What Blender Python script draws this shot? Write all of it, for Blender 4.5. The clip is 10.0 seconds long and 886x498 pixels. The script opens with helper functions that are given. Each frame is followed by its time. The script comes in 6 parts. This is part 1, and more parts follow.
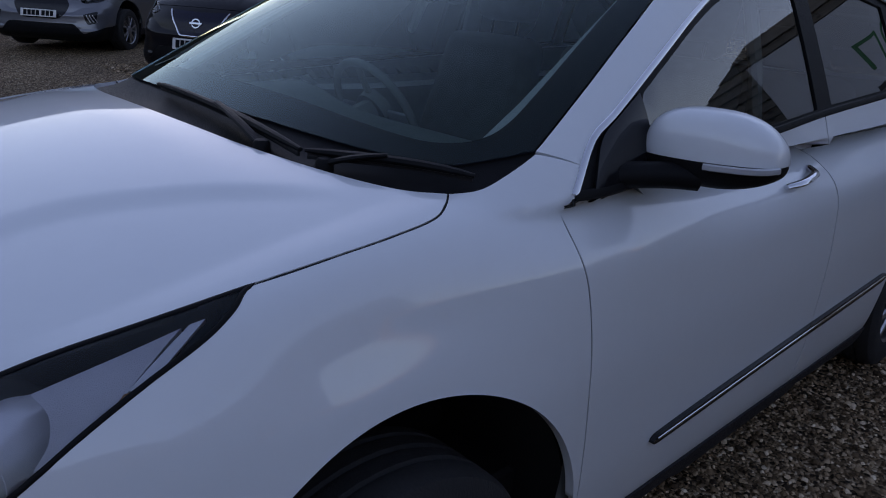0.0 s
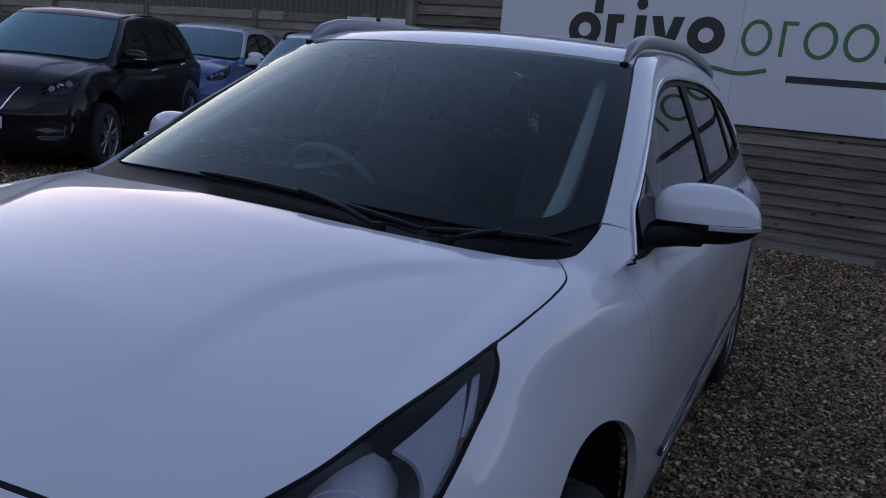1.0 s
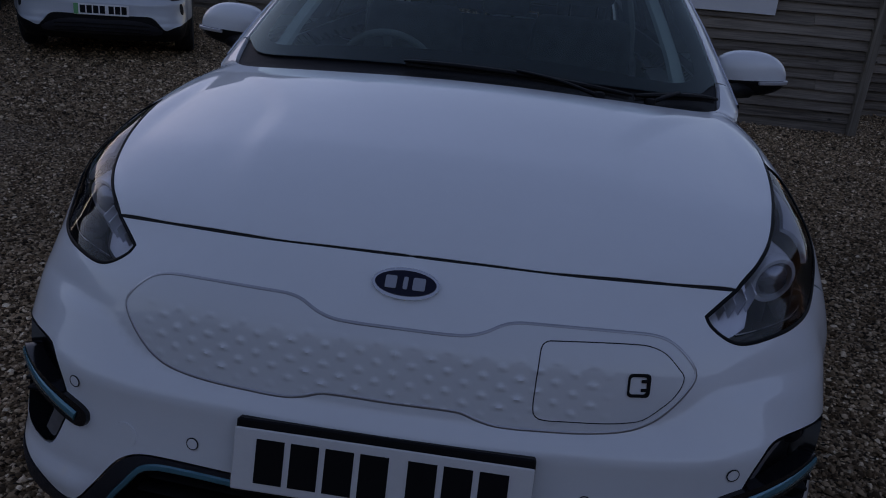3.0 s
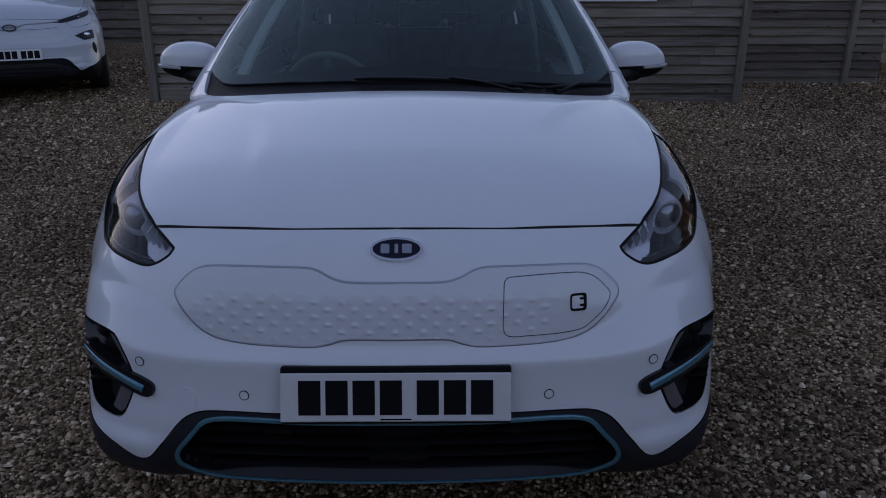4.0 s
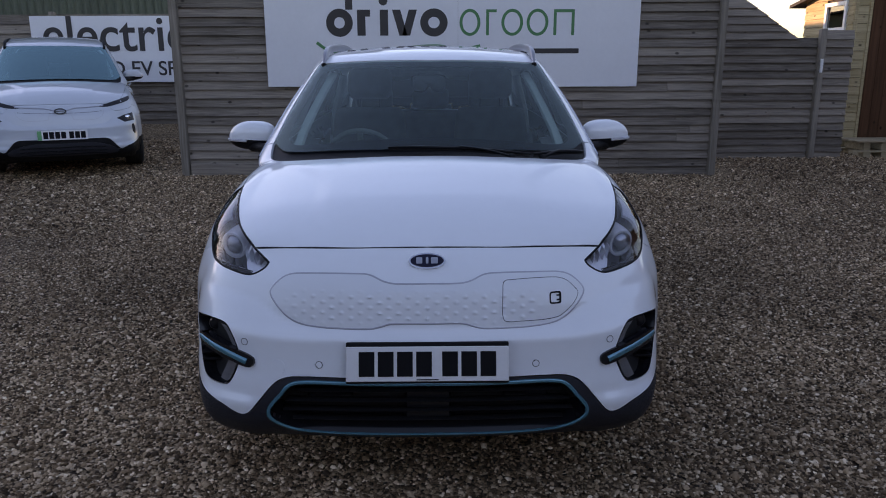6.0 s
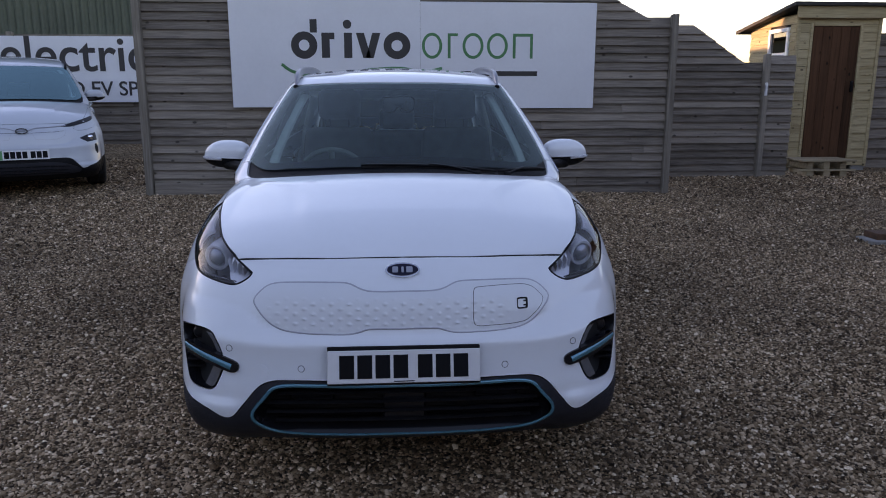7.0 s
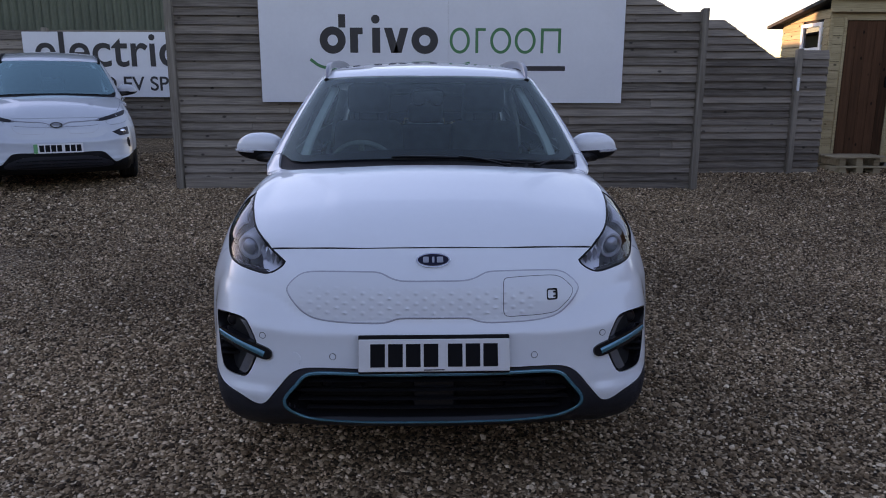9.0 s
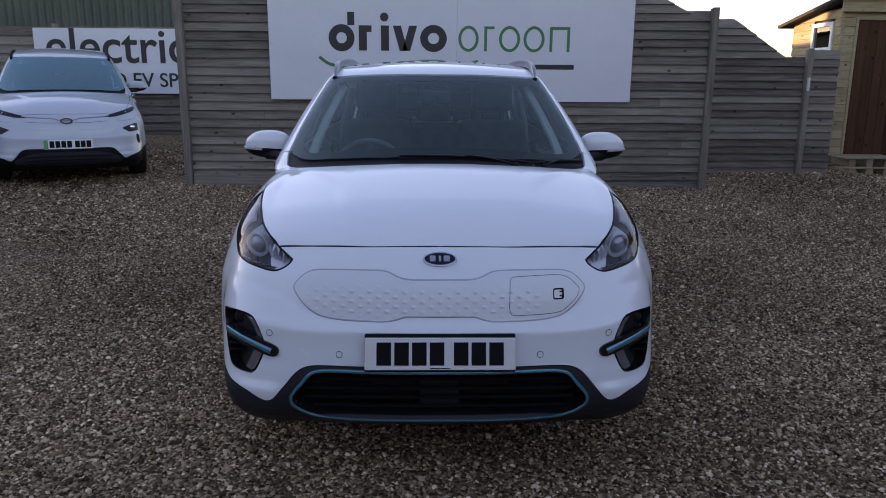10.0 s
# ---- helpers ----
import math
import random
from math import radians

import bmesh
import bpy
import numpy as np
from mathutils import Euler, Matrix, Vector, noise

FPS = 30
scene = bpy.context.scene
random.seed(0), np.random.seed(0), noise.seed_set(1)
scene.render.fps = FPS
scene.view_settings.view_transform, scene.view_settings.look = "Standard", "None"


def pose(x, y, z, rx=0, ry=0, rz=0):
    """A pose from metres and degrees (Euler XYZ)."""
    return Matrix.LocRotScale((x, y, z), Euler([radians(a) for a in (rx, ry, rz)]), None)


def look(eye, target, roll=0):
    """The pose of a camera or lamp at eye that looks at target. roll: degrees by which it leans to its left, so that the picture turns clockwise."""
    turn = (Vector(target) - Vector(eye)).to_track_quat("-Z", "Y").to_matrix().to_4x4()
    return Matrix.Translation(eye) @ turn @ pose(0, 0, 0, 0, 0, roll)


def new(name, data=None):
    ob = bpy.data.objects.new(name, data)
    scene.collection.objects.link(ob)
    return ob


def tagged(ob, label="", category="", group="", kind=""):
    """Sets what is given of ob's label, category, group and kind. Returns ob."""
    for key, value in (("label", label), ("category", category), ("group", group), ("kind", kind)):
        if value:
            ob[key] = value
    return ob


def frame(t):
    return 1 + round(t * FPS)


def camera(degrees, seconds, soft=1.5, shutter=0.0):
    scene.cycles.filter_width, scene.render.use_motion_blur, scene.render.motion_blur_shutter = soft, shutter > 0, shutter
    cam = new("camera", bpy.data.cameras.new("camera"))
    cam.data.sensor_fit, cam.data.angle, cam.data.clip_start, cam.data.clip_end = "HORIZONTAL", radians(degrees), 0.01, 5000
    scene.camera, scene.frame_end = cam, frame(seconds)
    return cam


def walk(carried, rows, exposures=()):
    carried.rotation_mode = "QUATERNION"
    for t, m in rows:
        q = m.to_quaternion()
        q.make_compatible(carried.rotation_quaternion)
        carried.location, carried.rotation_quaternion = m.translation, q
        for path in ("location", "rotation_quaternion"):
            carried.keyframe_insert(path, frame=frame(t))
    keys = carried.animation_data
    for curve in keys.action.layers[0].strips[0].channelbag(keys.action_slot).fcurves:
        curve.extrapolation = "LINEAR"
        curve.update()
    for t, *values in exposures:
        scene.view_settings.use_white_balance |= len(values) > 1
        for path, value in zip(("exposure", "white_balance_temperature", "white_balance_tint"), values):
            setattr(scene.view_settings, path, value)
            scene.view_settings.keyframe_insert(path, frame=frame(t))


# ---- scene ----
cam = camera(62.0, 10.0, soft=1.0)
PATH = [
    (0, (1.534, 0.254, 1.376), (0.202, 1.587, 0.706), 4.0),
    (0.5, (1.374, -0.001, 1.374), (0.289, 1.575, 0.79), 5.5),
    (1, (1.144, -0.311, 1.386), (0.27, 1.431, 0.94), 5.2),
    (1.5, (0.842, -0.489, 1.378), (-0.103, 1.171, 0.784), 3.1),
    (2, (0.62, -0.784, 1.345), (-0.039, 1.016, 0.776), 4.5),
    (2.5, (0.377, -0.998, 1.333), (-0.118, 0.852, 0.756), 4.6),
    (3, (0.173, -1.077, 1.355), (-0.005, 0.788, 0.656), 5.0),
    (3.2, (0.117, -1.14, 1.356), (0.148, 0.727, 0.64), 6.0),
    (4.3, (0.072, -1.642, 1.435), (0.087, 0.26, 0.818), -1.3),
    (4.5, (0.028, -1.732, 1.437), (0.075, 0.193, 0.896), -1.8),
    (5, (-0.049, -1.914, 1.409), (0.053, -0.001, 0.836), -1.0),
    (5.5, (0.026, -2.109, 1.436), (-0.015, -0.178, 0.917), -0.9),
    (6, (0.027, -2.245, 1.457), (0.048, -0.303, 0.979), -0.2),
    (7.5, (-0.045, -2.445, 1.461), (0.097, -0.493, 1.052), -0.1),
    (8, (-0.046, -2.443, 1.45), (0.068, -0.488, 1.045), -0.4),
    (8.5, (-0.051, -2.436, 1.446), (0.035, -0.484, 1.018), -0.2),
    (9, (-0.049, -2.441, 1.445), (0.015, -0.49, 1.011), 0.1),
    (9.5, (-0.05, -2.441, 1.446), (0.002, -0.491, 1.006), 0.2),
    (10, (-0.047, -2.445, 1.45), (-0.003, -0.494, 1.01), 0.4),
]
LIGHT = [(0, 1.45, 9100, 44), (.5, 1.3, 9100, 44), (1, 1.35, 9200, 44), (1.5, .95, 9000, 43), (2.0, .7, 9000, 42), (2.5, .68, 9000, 44), (3.2, .75, 9100, 44), (4.5, 1.55, 9450, 44), (5, 1.6, 9550, 44), (5.5, 1.85, 9750, 44), (7.5, 2.15, 9850, 44), (10, 2.1, 9850, 44)]
walk(cam, [(t, look(eye, target, roll)) for t, eye, target, roll in PATH], LIGHT)
# ---- sky, sun, exposure ----
SUN_EL, SUN_AZ = 7.0, -48.0          # degrees; azimuth from +y towards +x
world = bpy.data.worlds.new("sky")
scene.world = world
world.use_nodes = True
sky = world.node_tree.nodes.new("ShaderNodeTexSky")
sky.sky_type, sky.sun_disc = "NISHITA", False
sky.sun_elevation, sky.sun_rotation = radians(SUN_EL), radians(SUN_AZ)
sky.air_density, sky.dust_density, sky.ozone_density = 1.0, 0.2, 3.0
background = world.node_tree.nodes["Background"]
world.node_tree.links.new(sky.outputs[0], background.inputs[0])
background.inputs[1].default_value = 0.15
sun_data = bpy.data.lights.new("sun", "SUN")
sun_data.energy, sun_data.angle, sun_data.color = 2.2, radians(0.6), (1.0, 0.82, 0.6)
sun = new("sun", sun_data)
sun_way = Vector((math.sin(radians(SUN_AZ)) * math.cos(radians(SUN_EL)), math.cos(radians(SUN_AZ)) * math.cos(radians(SUN_EL)), math.sin(radians(SUN_EL))))
sun.matrix_world = look(sun_way * 50, (0, 0, 0))

# ---- materials ----
def mat(name, col, rough=0.5, metal=0.0, coat=0.0, coat_rough=0.03, vary=0.0, scale=8.0, bump=0.0, bump_scale=60.0, spec=0.5, dust=0.0, coat_ior=1.5):
    """A principled material with blotches at two scales and fine relief."""
    m = bpy.data.materials.new(name)
    m.use_nodes = True
    n, l = m.node_tree.nodes, m.node_tree.links
    b = n["Principled BSDF"]
    b.inputs["Base Color"].default_value = (*col, 1)
    b.inputs["Roughness"].default_value, b.inputs["Metallic"].default_value = rough, metal
    b.inputs["Coat Weight"].default_value, b.inputs["Coat Roughness"].default_value = coat, coat_rough
    b.inputs["Specular IOR Level"].default_value, b.inputs["Coat IOR"].default_value = spec, coat_ior
    if vary or bump or dust:
        co = n.new("ShaderNodeTexCoord")
    if vary:
        big, fine = n.new("ShaderNodeTexNoise"), n.new("ShaderNodeTexNoise")
        big.inputs["Scale"].default_value, fine.inputs["Scale"].default_value = scale, scale * 9
        big.inputs["Detail"].default_value = fine.inputs["Detail"].default_value = 4
        add = n.new("ShaderNodeMath"); add.operation = "MULTIPLY_ADD"
        l.new(co.outputs["Object"], big.inputs["Vector"]); l.new(co.outputs["Object"], fine.inputs["Vector"])
        l.new(fine.outputs["Fac"], add.inputs[0]); add.inputs[1].default_value = 0.5; l.new(big.outputs["Fac"], add.inputs[2])
        ramp = n.new("ShaderNodeMapRange")
        ramp.inputs["From Min"].default_value, ramp.inputs["From Max"].default_value = 0.45, 1.05
        ramp.inputs["To Min"].default_value, ramp.inputs["To Max"].default_value = 1 - vary, 1 + vary
        l.new(add.outputs[0], ramp.inputs["Value"])
        mix = n.new("ShaderNodeVectorMath"); mix.operation = "SCALE"
        mix.inputs[0].default_value = col
        l.new(ramp.outputs["Result"], mix.inputs["Scale"]); l.new(mix.outputs[0], b.inputs["Base Color"])
    if dust:
        dn = n.new("ShaderNodeTexNoise"); dn.inputs["Scale"].default_value, dn.inputs["Detail"].default_value = 5, 7
        l.new(co.outputs["Object"], dn.inputs["Vector"])
        mr = n.new("ShaderNodeMapRange"); mr.inputs["From Min"].default_value, mr.inputs["From Max"].default_value = 0.4, 0.75
        mr.inputs["To Min"].default_value, mr.inputs["To Max"].default_value = coat_rough, coat_rough + dust
        l.new(dn.outputs["Fac"], mr.inputs["Value"]); l.new(mr.outputs["Result"], b.inputs["Coat Roughness"])
    if bump:
        nz, bp = n.new("ShaderNodeTexNoise"), n.new("ShaderNodeBump")
        nz.inputs["Scale"].default_value, nz.inputs["Detail"].default_value = bump_scale, 5
        bp.inputs["Strength"].default_value, bp.inputs["Distance"].default_value = bump, 0.01
        l.new(co.outputs["Object"], nz.inputs["Vector"]); l.new(nz.outputs["Fac"], bp.inputs["Height"]); l.new(bp.outputs[0], b.inputs["Normal"])
    return m


def glass(name, tint, rough=0.0, ior=1.85, sheen=(1, 1, 1)):
    """A thin pane: clear, tinted, with a mirror-like sheen that grows at flat angles."""
    m = bpy.data.materials.new(name)
    m.use_nodes = True
    n, l = m.node_tree.nodes, m.node_tree.links
    n.remove(n["Principled BSDF"])
    clear, shine, mix, fres = n.new("ShaderNodeBsdfTransparent"), n.new("ShaderNodeBsdfGlossy"), n.new("ShaderNodeMixShader"), n.new("ShaderNodeFresnel")
    clear.inputs[0].default_value = (*tint, 1)
    shine.inputs["Roughness"].default_value = rough
    shine.inputs["Color"].default_value = (*sheen, 1)
    fres.inputs[0].default_value = ior
    l.new(fres.outputs[0], mix.inputs[0]); l.new(clear.outputs[0], mix.inputs[1]); l.new(shine.outputs[0], mix.inputs[2])
    l.new(mix.outputs[0], n["Material Output"].inputs[0])
    return m


def timber(name, dark, light, length_axis=0, rough=0.85, knots=True, tone=0.5, grain_size=36.0, spread=(0.76, 1.44)):
    """Sawn boards: long grain, weather stains, knots; each board has its own tone."""
    m = bpy.data.materials.new(name)
    m.use_nodes = True
    n, l = m.node_tree.nodes, m.node_tree.links
    b = n["Principled BSDF"]
    co, info, mp = n.new("ShaderNodeTexCoord"), n.new("ShaderNodeObjectInfo"), n.new("ShaderNodeMapping")
    sc = [grain_size] * 3; sc[length_axis] = grain_size / 24
    mp.inputs["Scale"].default_value = sc
    off = n.new("ShaderNodeVectorMath"); off.operation = "MULTIPLY_ADD"
    l.new(info.outputs["Random"], off.inputs[0]); off.inputs[1].default_value = (37, 53, 71)
    l.new(co.outputs["Object"], off.inputs[2]); l.new(off.outputs[0], mp.inputs["Vector"])
    grain, stain, fine = n.new("ShaderNodeTexNoise"), n.new("ShaderNodeTexNoise"), n.new("ShaderNodeTexNoise")
    grain.inputs["Scale"].default_value, grain.inputs["Detail"].default_value, grain.inputs["Distortion"].default_value = 1.0, 6, 0.6
    l.new(mp.outputs[0], grain.inputs["Vector"])
    stain.inputs["Scale"].default_value, stain.inputs["Detail"].default_value = 1.6, 4
    l.new(off.outputs[0], stain.inputs["Vector"])
    fine.inputs["Scale"].default_value = 3.5; l.new(mp.outputs[0], fine.inputs["Vector"])
    s1 = n.new("ShaderNodeMath"); s1.operation = "MULTIPLY_ADD"; s1.inputs[1].default_value = 0.5
    l.new(stain.outputs["Fac"], s1.inputs[0]); l.new(grain.outputs["Fac"], s1.inputs[2])
    s2 = n.new("ShaderNodeMath"); s2.operation = "MULTIPLY_ADD"; s2.inputs[1].default_value = tone
    l.new(info.outputs["Random"], s2.inputs[0]); l.new(s1.outputs[0], s2.inputs[2])
    s3 = n.new("ShaderNodeMath"); s3.operation = "MULTIPLY_ADD"; s3.inputs[1].default_value = 0.3
    l.new(fine.outputs["Fac"], s3.inputs[0]); l.new(s2.outputs[0], s3.inputs[2])
    mr = n.new("ShaderNodeMapRange"); mr.inputs["From Min"].default_value, mr.inputs["From Max"].default_value = spread
    l.new(s3.outputs[0], mr.inputs["Value"])
    mix = n.new("ShaderNodeMix"); mix.data_type = "RGBA"
    mix.inputs[6].default_value, mix.inputs[7].default_value = (*dark, 1), (*light, 1)
    l.new(mr.outputs[0], mix.inputs[0])
    last = mix.outputs[2]
    if knots:
        km = n.new("ShaderNodeMapping"); ks = [6.5, 6.5, 6.5]; ks[length_axis] = 4.0
        km.inputs["Scale"].default_value = ks; l.new(off.outputs[0], km.inputs["Vector"])
        vo = n.new("ShaderNodeTexVoronoi"); vo.inputs["Scale"].default_value = 1.0; l.new(km.outputs[0], vo.inputs["Vector"])
        kr = n.new("ShaderNodeMapRange"); kr.inputs["From Min"].default_value, kr.inputs["From Max"].default_value = 0.06, 0.13
        kr.inputs["To Min"].default_value, kr.inputs["To Max"].default_value = 0.25, 1.0
        l.new(vo.outputs["Distance"], kr.inputs["Value"])
        dk = n.new("ShaderNodeVectorMath"); dk.operation = "SCALE"; l.new(last, dk.inputs[0]); l.new(kr.outputs[0], dk.inputs["Scale"])
        last = dk.outputs[0]
    l.new(last, b.inputs["Base Color"])
    b.inputs["Roughness"].default_value, b.inputs["Specular IOR Level"].default_value = rough, 0.15
    bp = n.new("ShaderNodeBump"); bp.inputs["Strength"].default_value, bp.inputs["Distance"].default_value = 0.5, 0.004
    l.new(s3.outputs[0], bp.inputs["Height"]); l.new(bp.outputs[0], b.inputs["Normal"])
    return m


PAINT_WHITE = mat("white_paint", (0.765, 0.805, 0.825), 0.35, coat=1.0, coat_rough=0.02, vary=0.02, scale=3, spec=0.4, dust=0.03, coat_ior=1.55)
PAINT_PANEL = mat("satin_white_panel", (0.70, 0.735, 0.75), 0.4, coat=1.0, coat_rough=0.04, vary=0.015, scale=3)
PAINT_DARK = mat("black_purple_paint", (0.006, 0.005, 0.007), 0.40, coat=0.6, coat_rough=0.06, vary=0.1, scale=3, dust=0.06, spec=0.08)
PAINT_BLUE = mat("blue_paint", (0.013, 0.11, 0.29), 0.3, coat=1.0, coat_rough=0.03, vary=0.05, scale=3, dust=0.06)
PAINT_GREY = mat("grey_metal_paint", (0.16, 0.165, 0.18), 0.32, metal=0.5, coat=1.0, coat_rough=0.03, vary=0.05, scale=3)
PAINT_PALE = mat("pale_grey_white_paint", (0.48, 0.53, 0.575), 0.35, coat=1.0, coat_rough=0.03, vary=0.03, scale=3, dust=0.05)
GLOSS_BLACK = mat("gloss_black", (0.01, 0.01, 0.012), 0.12, vary=0.1, scale=10, spec=0.35)
BLACK_TRIM = mat("black_plastic", (0.008, 0.008, 0.009), 0.5, vary=0.25, scale=14, bump=0.15, bump_scale=500, spec=0.12)
CLADDING = mat("dark_grey_plastic", (0.022, 0.023, 0.029), 0.5, vary=0.2, scale=9, bump=0.25, bump_scale=600, spec=0.22)
VOID_BLACK = mat("dark_inside", (0.006, 0.006, 0.007), 0.8, vary=0.2)
CHROME = mat("chrome", (0.75, 0.76, 0.78), 0.07, metal=1.0, vary=0.04, scale=20)
SATIN = mat("satin_silver", (0.42, 0.43, 0.46), 0.3, metal=0.9, vary=0.08, scale=20)
RAIL = mat("silver_rail", (0.30, 0.31, 0.34), 0.35, metal=0.6, coat=0.3, vary=0.05, scale=10)
TEAL = mat("teal_trim", (0.02, 0.23, 0.30), 0.25, metal=0.4, coat=0.8, vary=0.06, scale=12)
PLATE = mat("number_plate_white", (0.68, 0.68, 0.67), 0.35, vary=0.04, scale=12)
PLATE_BAR = mat("number_plate_black", (0.008, 0.008, 0.009), 0.7, vary=0.1, spec=0.1)
PLATE_GREEN = mat("number_plate_green", (0.02, 0.32, 0.12), 0.4, vary=0.05)
NAVY = mat("navy_enamel", (0.005, 0.006, 0.022), 0.2, coat=0.3, vary=0.05, spec=0.2)
LAMP_DIM = mat("running_lamp_bar", (0.19, 0.195, 0.21), 0.18, metal=0.4, vary=0.15, scale=40)
RUBBER = mat("tyre_rubber", (0.018, 0.018, 0.019), 0.75, vary=0.25, scale=12, bump=0.3, bump_scale=200)
ALLOY = mat("alloy_rim", (0.38, 0.39, 0.41), 0.3, metal=0.9, vary=0.1, scale=12)
DISC = mat("brake_steel", (0.2, 0.18, 0.16), 0.5, metal=0.8, vary=0.2, scale=20)
CABIN = mat("cabin_plastic", (0.150, 0.165, 0.160), 0.6, vary=0.2, scale=10, bump=0.2, bump_scale=400)
SEAT = mat("seat_cloth", (0.055, 0.059, 0.063), 0.85, vary=0.25, scale=16, bump=0.4, bump_scale=300)
LINING = mat("grey_lining", (0.40, 0.415, 0.41), 0.9, vary=0.1, scale=20)
REFLECTOR = mat("lamp_reflector", (0.52, 0.53, 0.58), 0.36, metal=0.12, vary=0.08, scale=30, bump=0.35, bump_scale=700)
LAMP_DARK = mat("lamp_housing", (0.014, 0.014, 0.017), 0.30, metal=0.2, vary=0.25, scale=25)
LAMP_SILVER = mat("lamp_silver", (0.84, 0.85, 0.89), 0.24, metal=0.35, vary=0.08, scale=30)
AMBER = mat("amber_lamp", (0.28, 0.11, 0.03), 0.2, vary=0.1)
LAMP_CLEAR = mat("lamp_bar", (0.55, 0.57, 0.6), 0.15, metal=0.3, vary=0.05)
SHADE_BAND = mat("black_glass_band", (0.010, 0.009, 0.012), 0.5, vary=0.05, spec=0.05)
GLASS = glass("windscreen_glass", (0.66, 0.86, 0.82), ior=1.42, sheen=(0.76, 1.0, 0.98))
SIDE_GLASS = glass("side_glass", (0.50, 0.63, 0.63), ior=2.0)
DARK_GLASS = glass("privacy_glass", (0.22, 0.27, 0.27))
TEAL_GLASS = glass("teal_windscreen", (0.16, 0.34, 0.38), ior=3.0, sheen=(0.42, 0.90, 0.95))
LENS = glass("lamp_lens", (0.93, 0.94, 0.96), ior=1.42)
BULB_GLASS = mat("projector_glass", (0.22, 0.24, 0.28), 0.22, metal=0.7, coat=1.0, vary=0.05)
OLD_WOOD = timber("weathered_fence_boards", (0.052, 0.041, 0.034), (0.34, 0.280, 0.230), tone=0.44, grain_size=70.0, spread=(0.62, 1.49))
OLD_POST = timber("weathered_post", (0.10, 0.083, 0.066), (0.30, 0.255, 0.21), 2, knots=False)
NEW_WOOD = timber("fresh_shed_boards", (0.30, 0.215, 0.11), (0.55, 0.43, 0.26), tone=0.2, grain_size=60.0, spread=(0.62, 1.24))
DOOR_WOOD = timber("brown_stained_boards", (0.05, 0.022, 0.012), (0.13, 0.055, 0.03), 2)
PALLET_WOOD = timber("pallet_boards", (0.22, 0.16, 0.10), (0.42, 0.33, 0.22))
FELT = mat("roofing_felt", (0.035, 0.034, 0.033), 0.9, vary=0.3, scale=9, bump=0.5, bump_scale=300)
DARK_BOARD = timber("black_boards", (0.012, 0.011, 0.010), (0.05, 0.045, 0.04), 1, knots=False)
GREEN_STEEL = mat("green_corrugated_steel", (0.075, 0.095, 0.065), 0.55, vary=0.18, scale=1.5)
SIGN_WHITE = mat("white_sign_board", (0.70, 0.71, 0.73), 0.45, vary=0.04, scale=2.5)
SIGN_INK = mat("sign_dark_print", (0.030, 0.026, 0.026), 0.5, vary=0.06, scale=6)
SIGN_GREEN = mat("sign_green_print", (0.015, 0.20, 0.075), 0.5, vary=0.06, scale=6)
PVC = mat("white_window_frame", (0.75, 0.75, 0.74), 0.4, vary=0.04)
PANE = glass("shed_pane", (0.18, 0.20, 0.22))
RUST = mat("rusty_iron", (0.12, 0.055, 0.03), 0.8, vary=0.3, scale=25, bump=0.4, bump_scale=150)
CONCRETE = mat("concrete", (0.26, 0.25, 0.23), 0.9, vary=0.2, scale=12, bump=0.4, bump_scale=150)


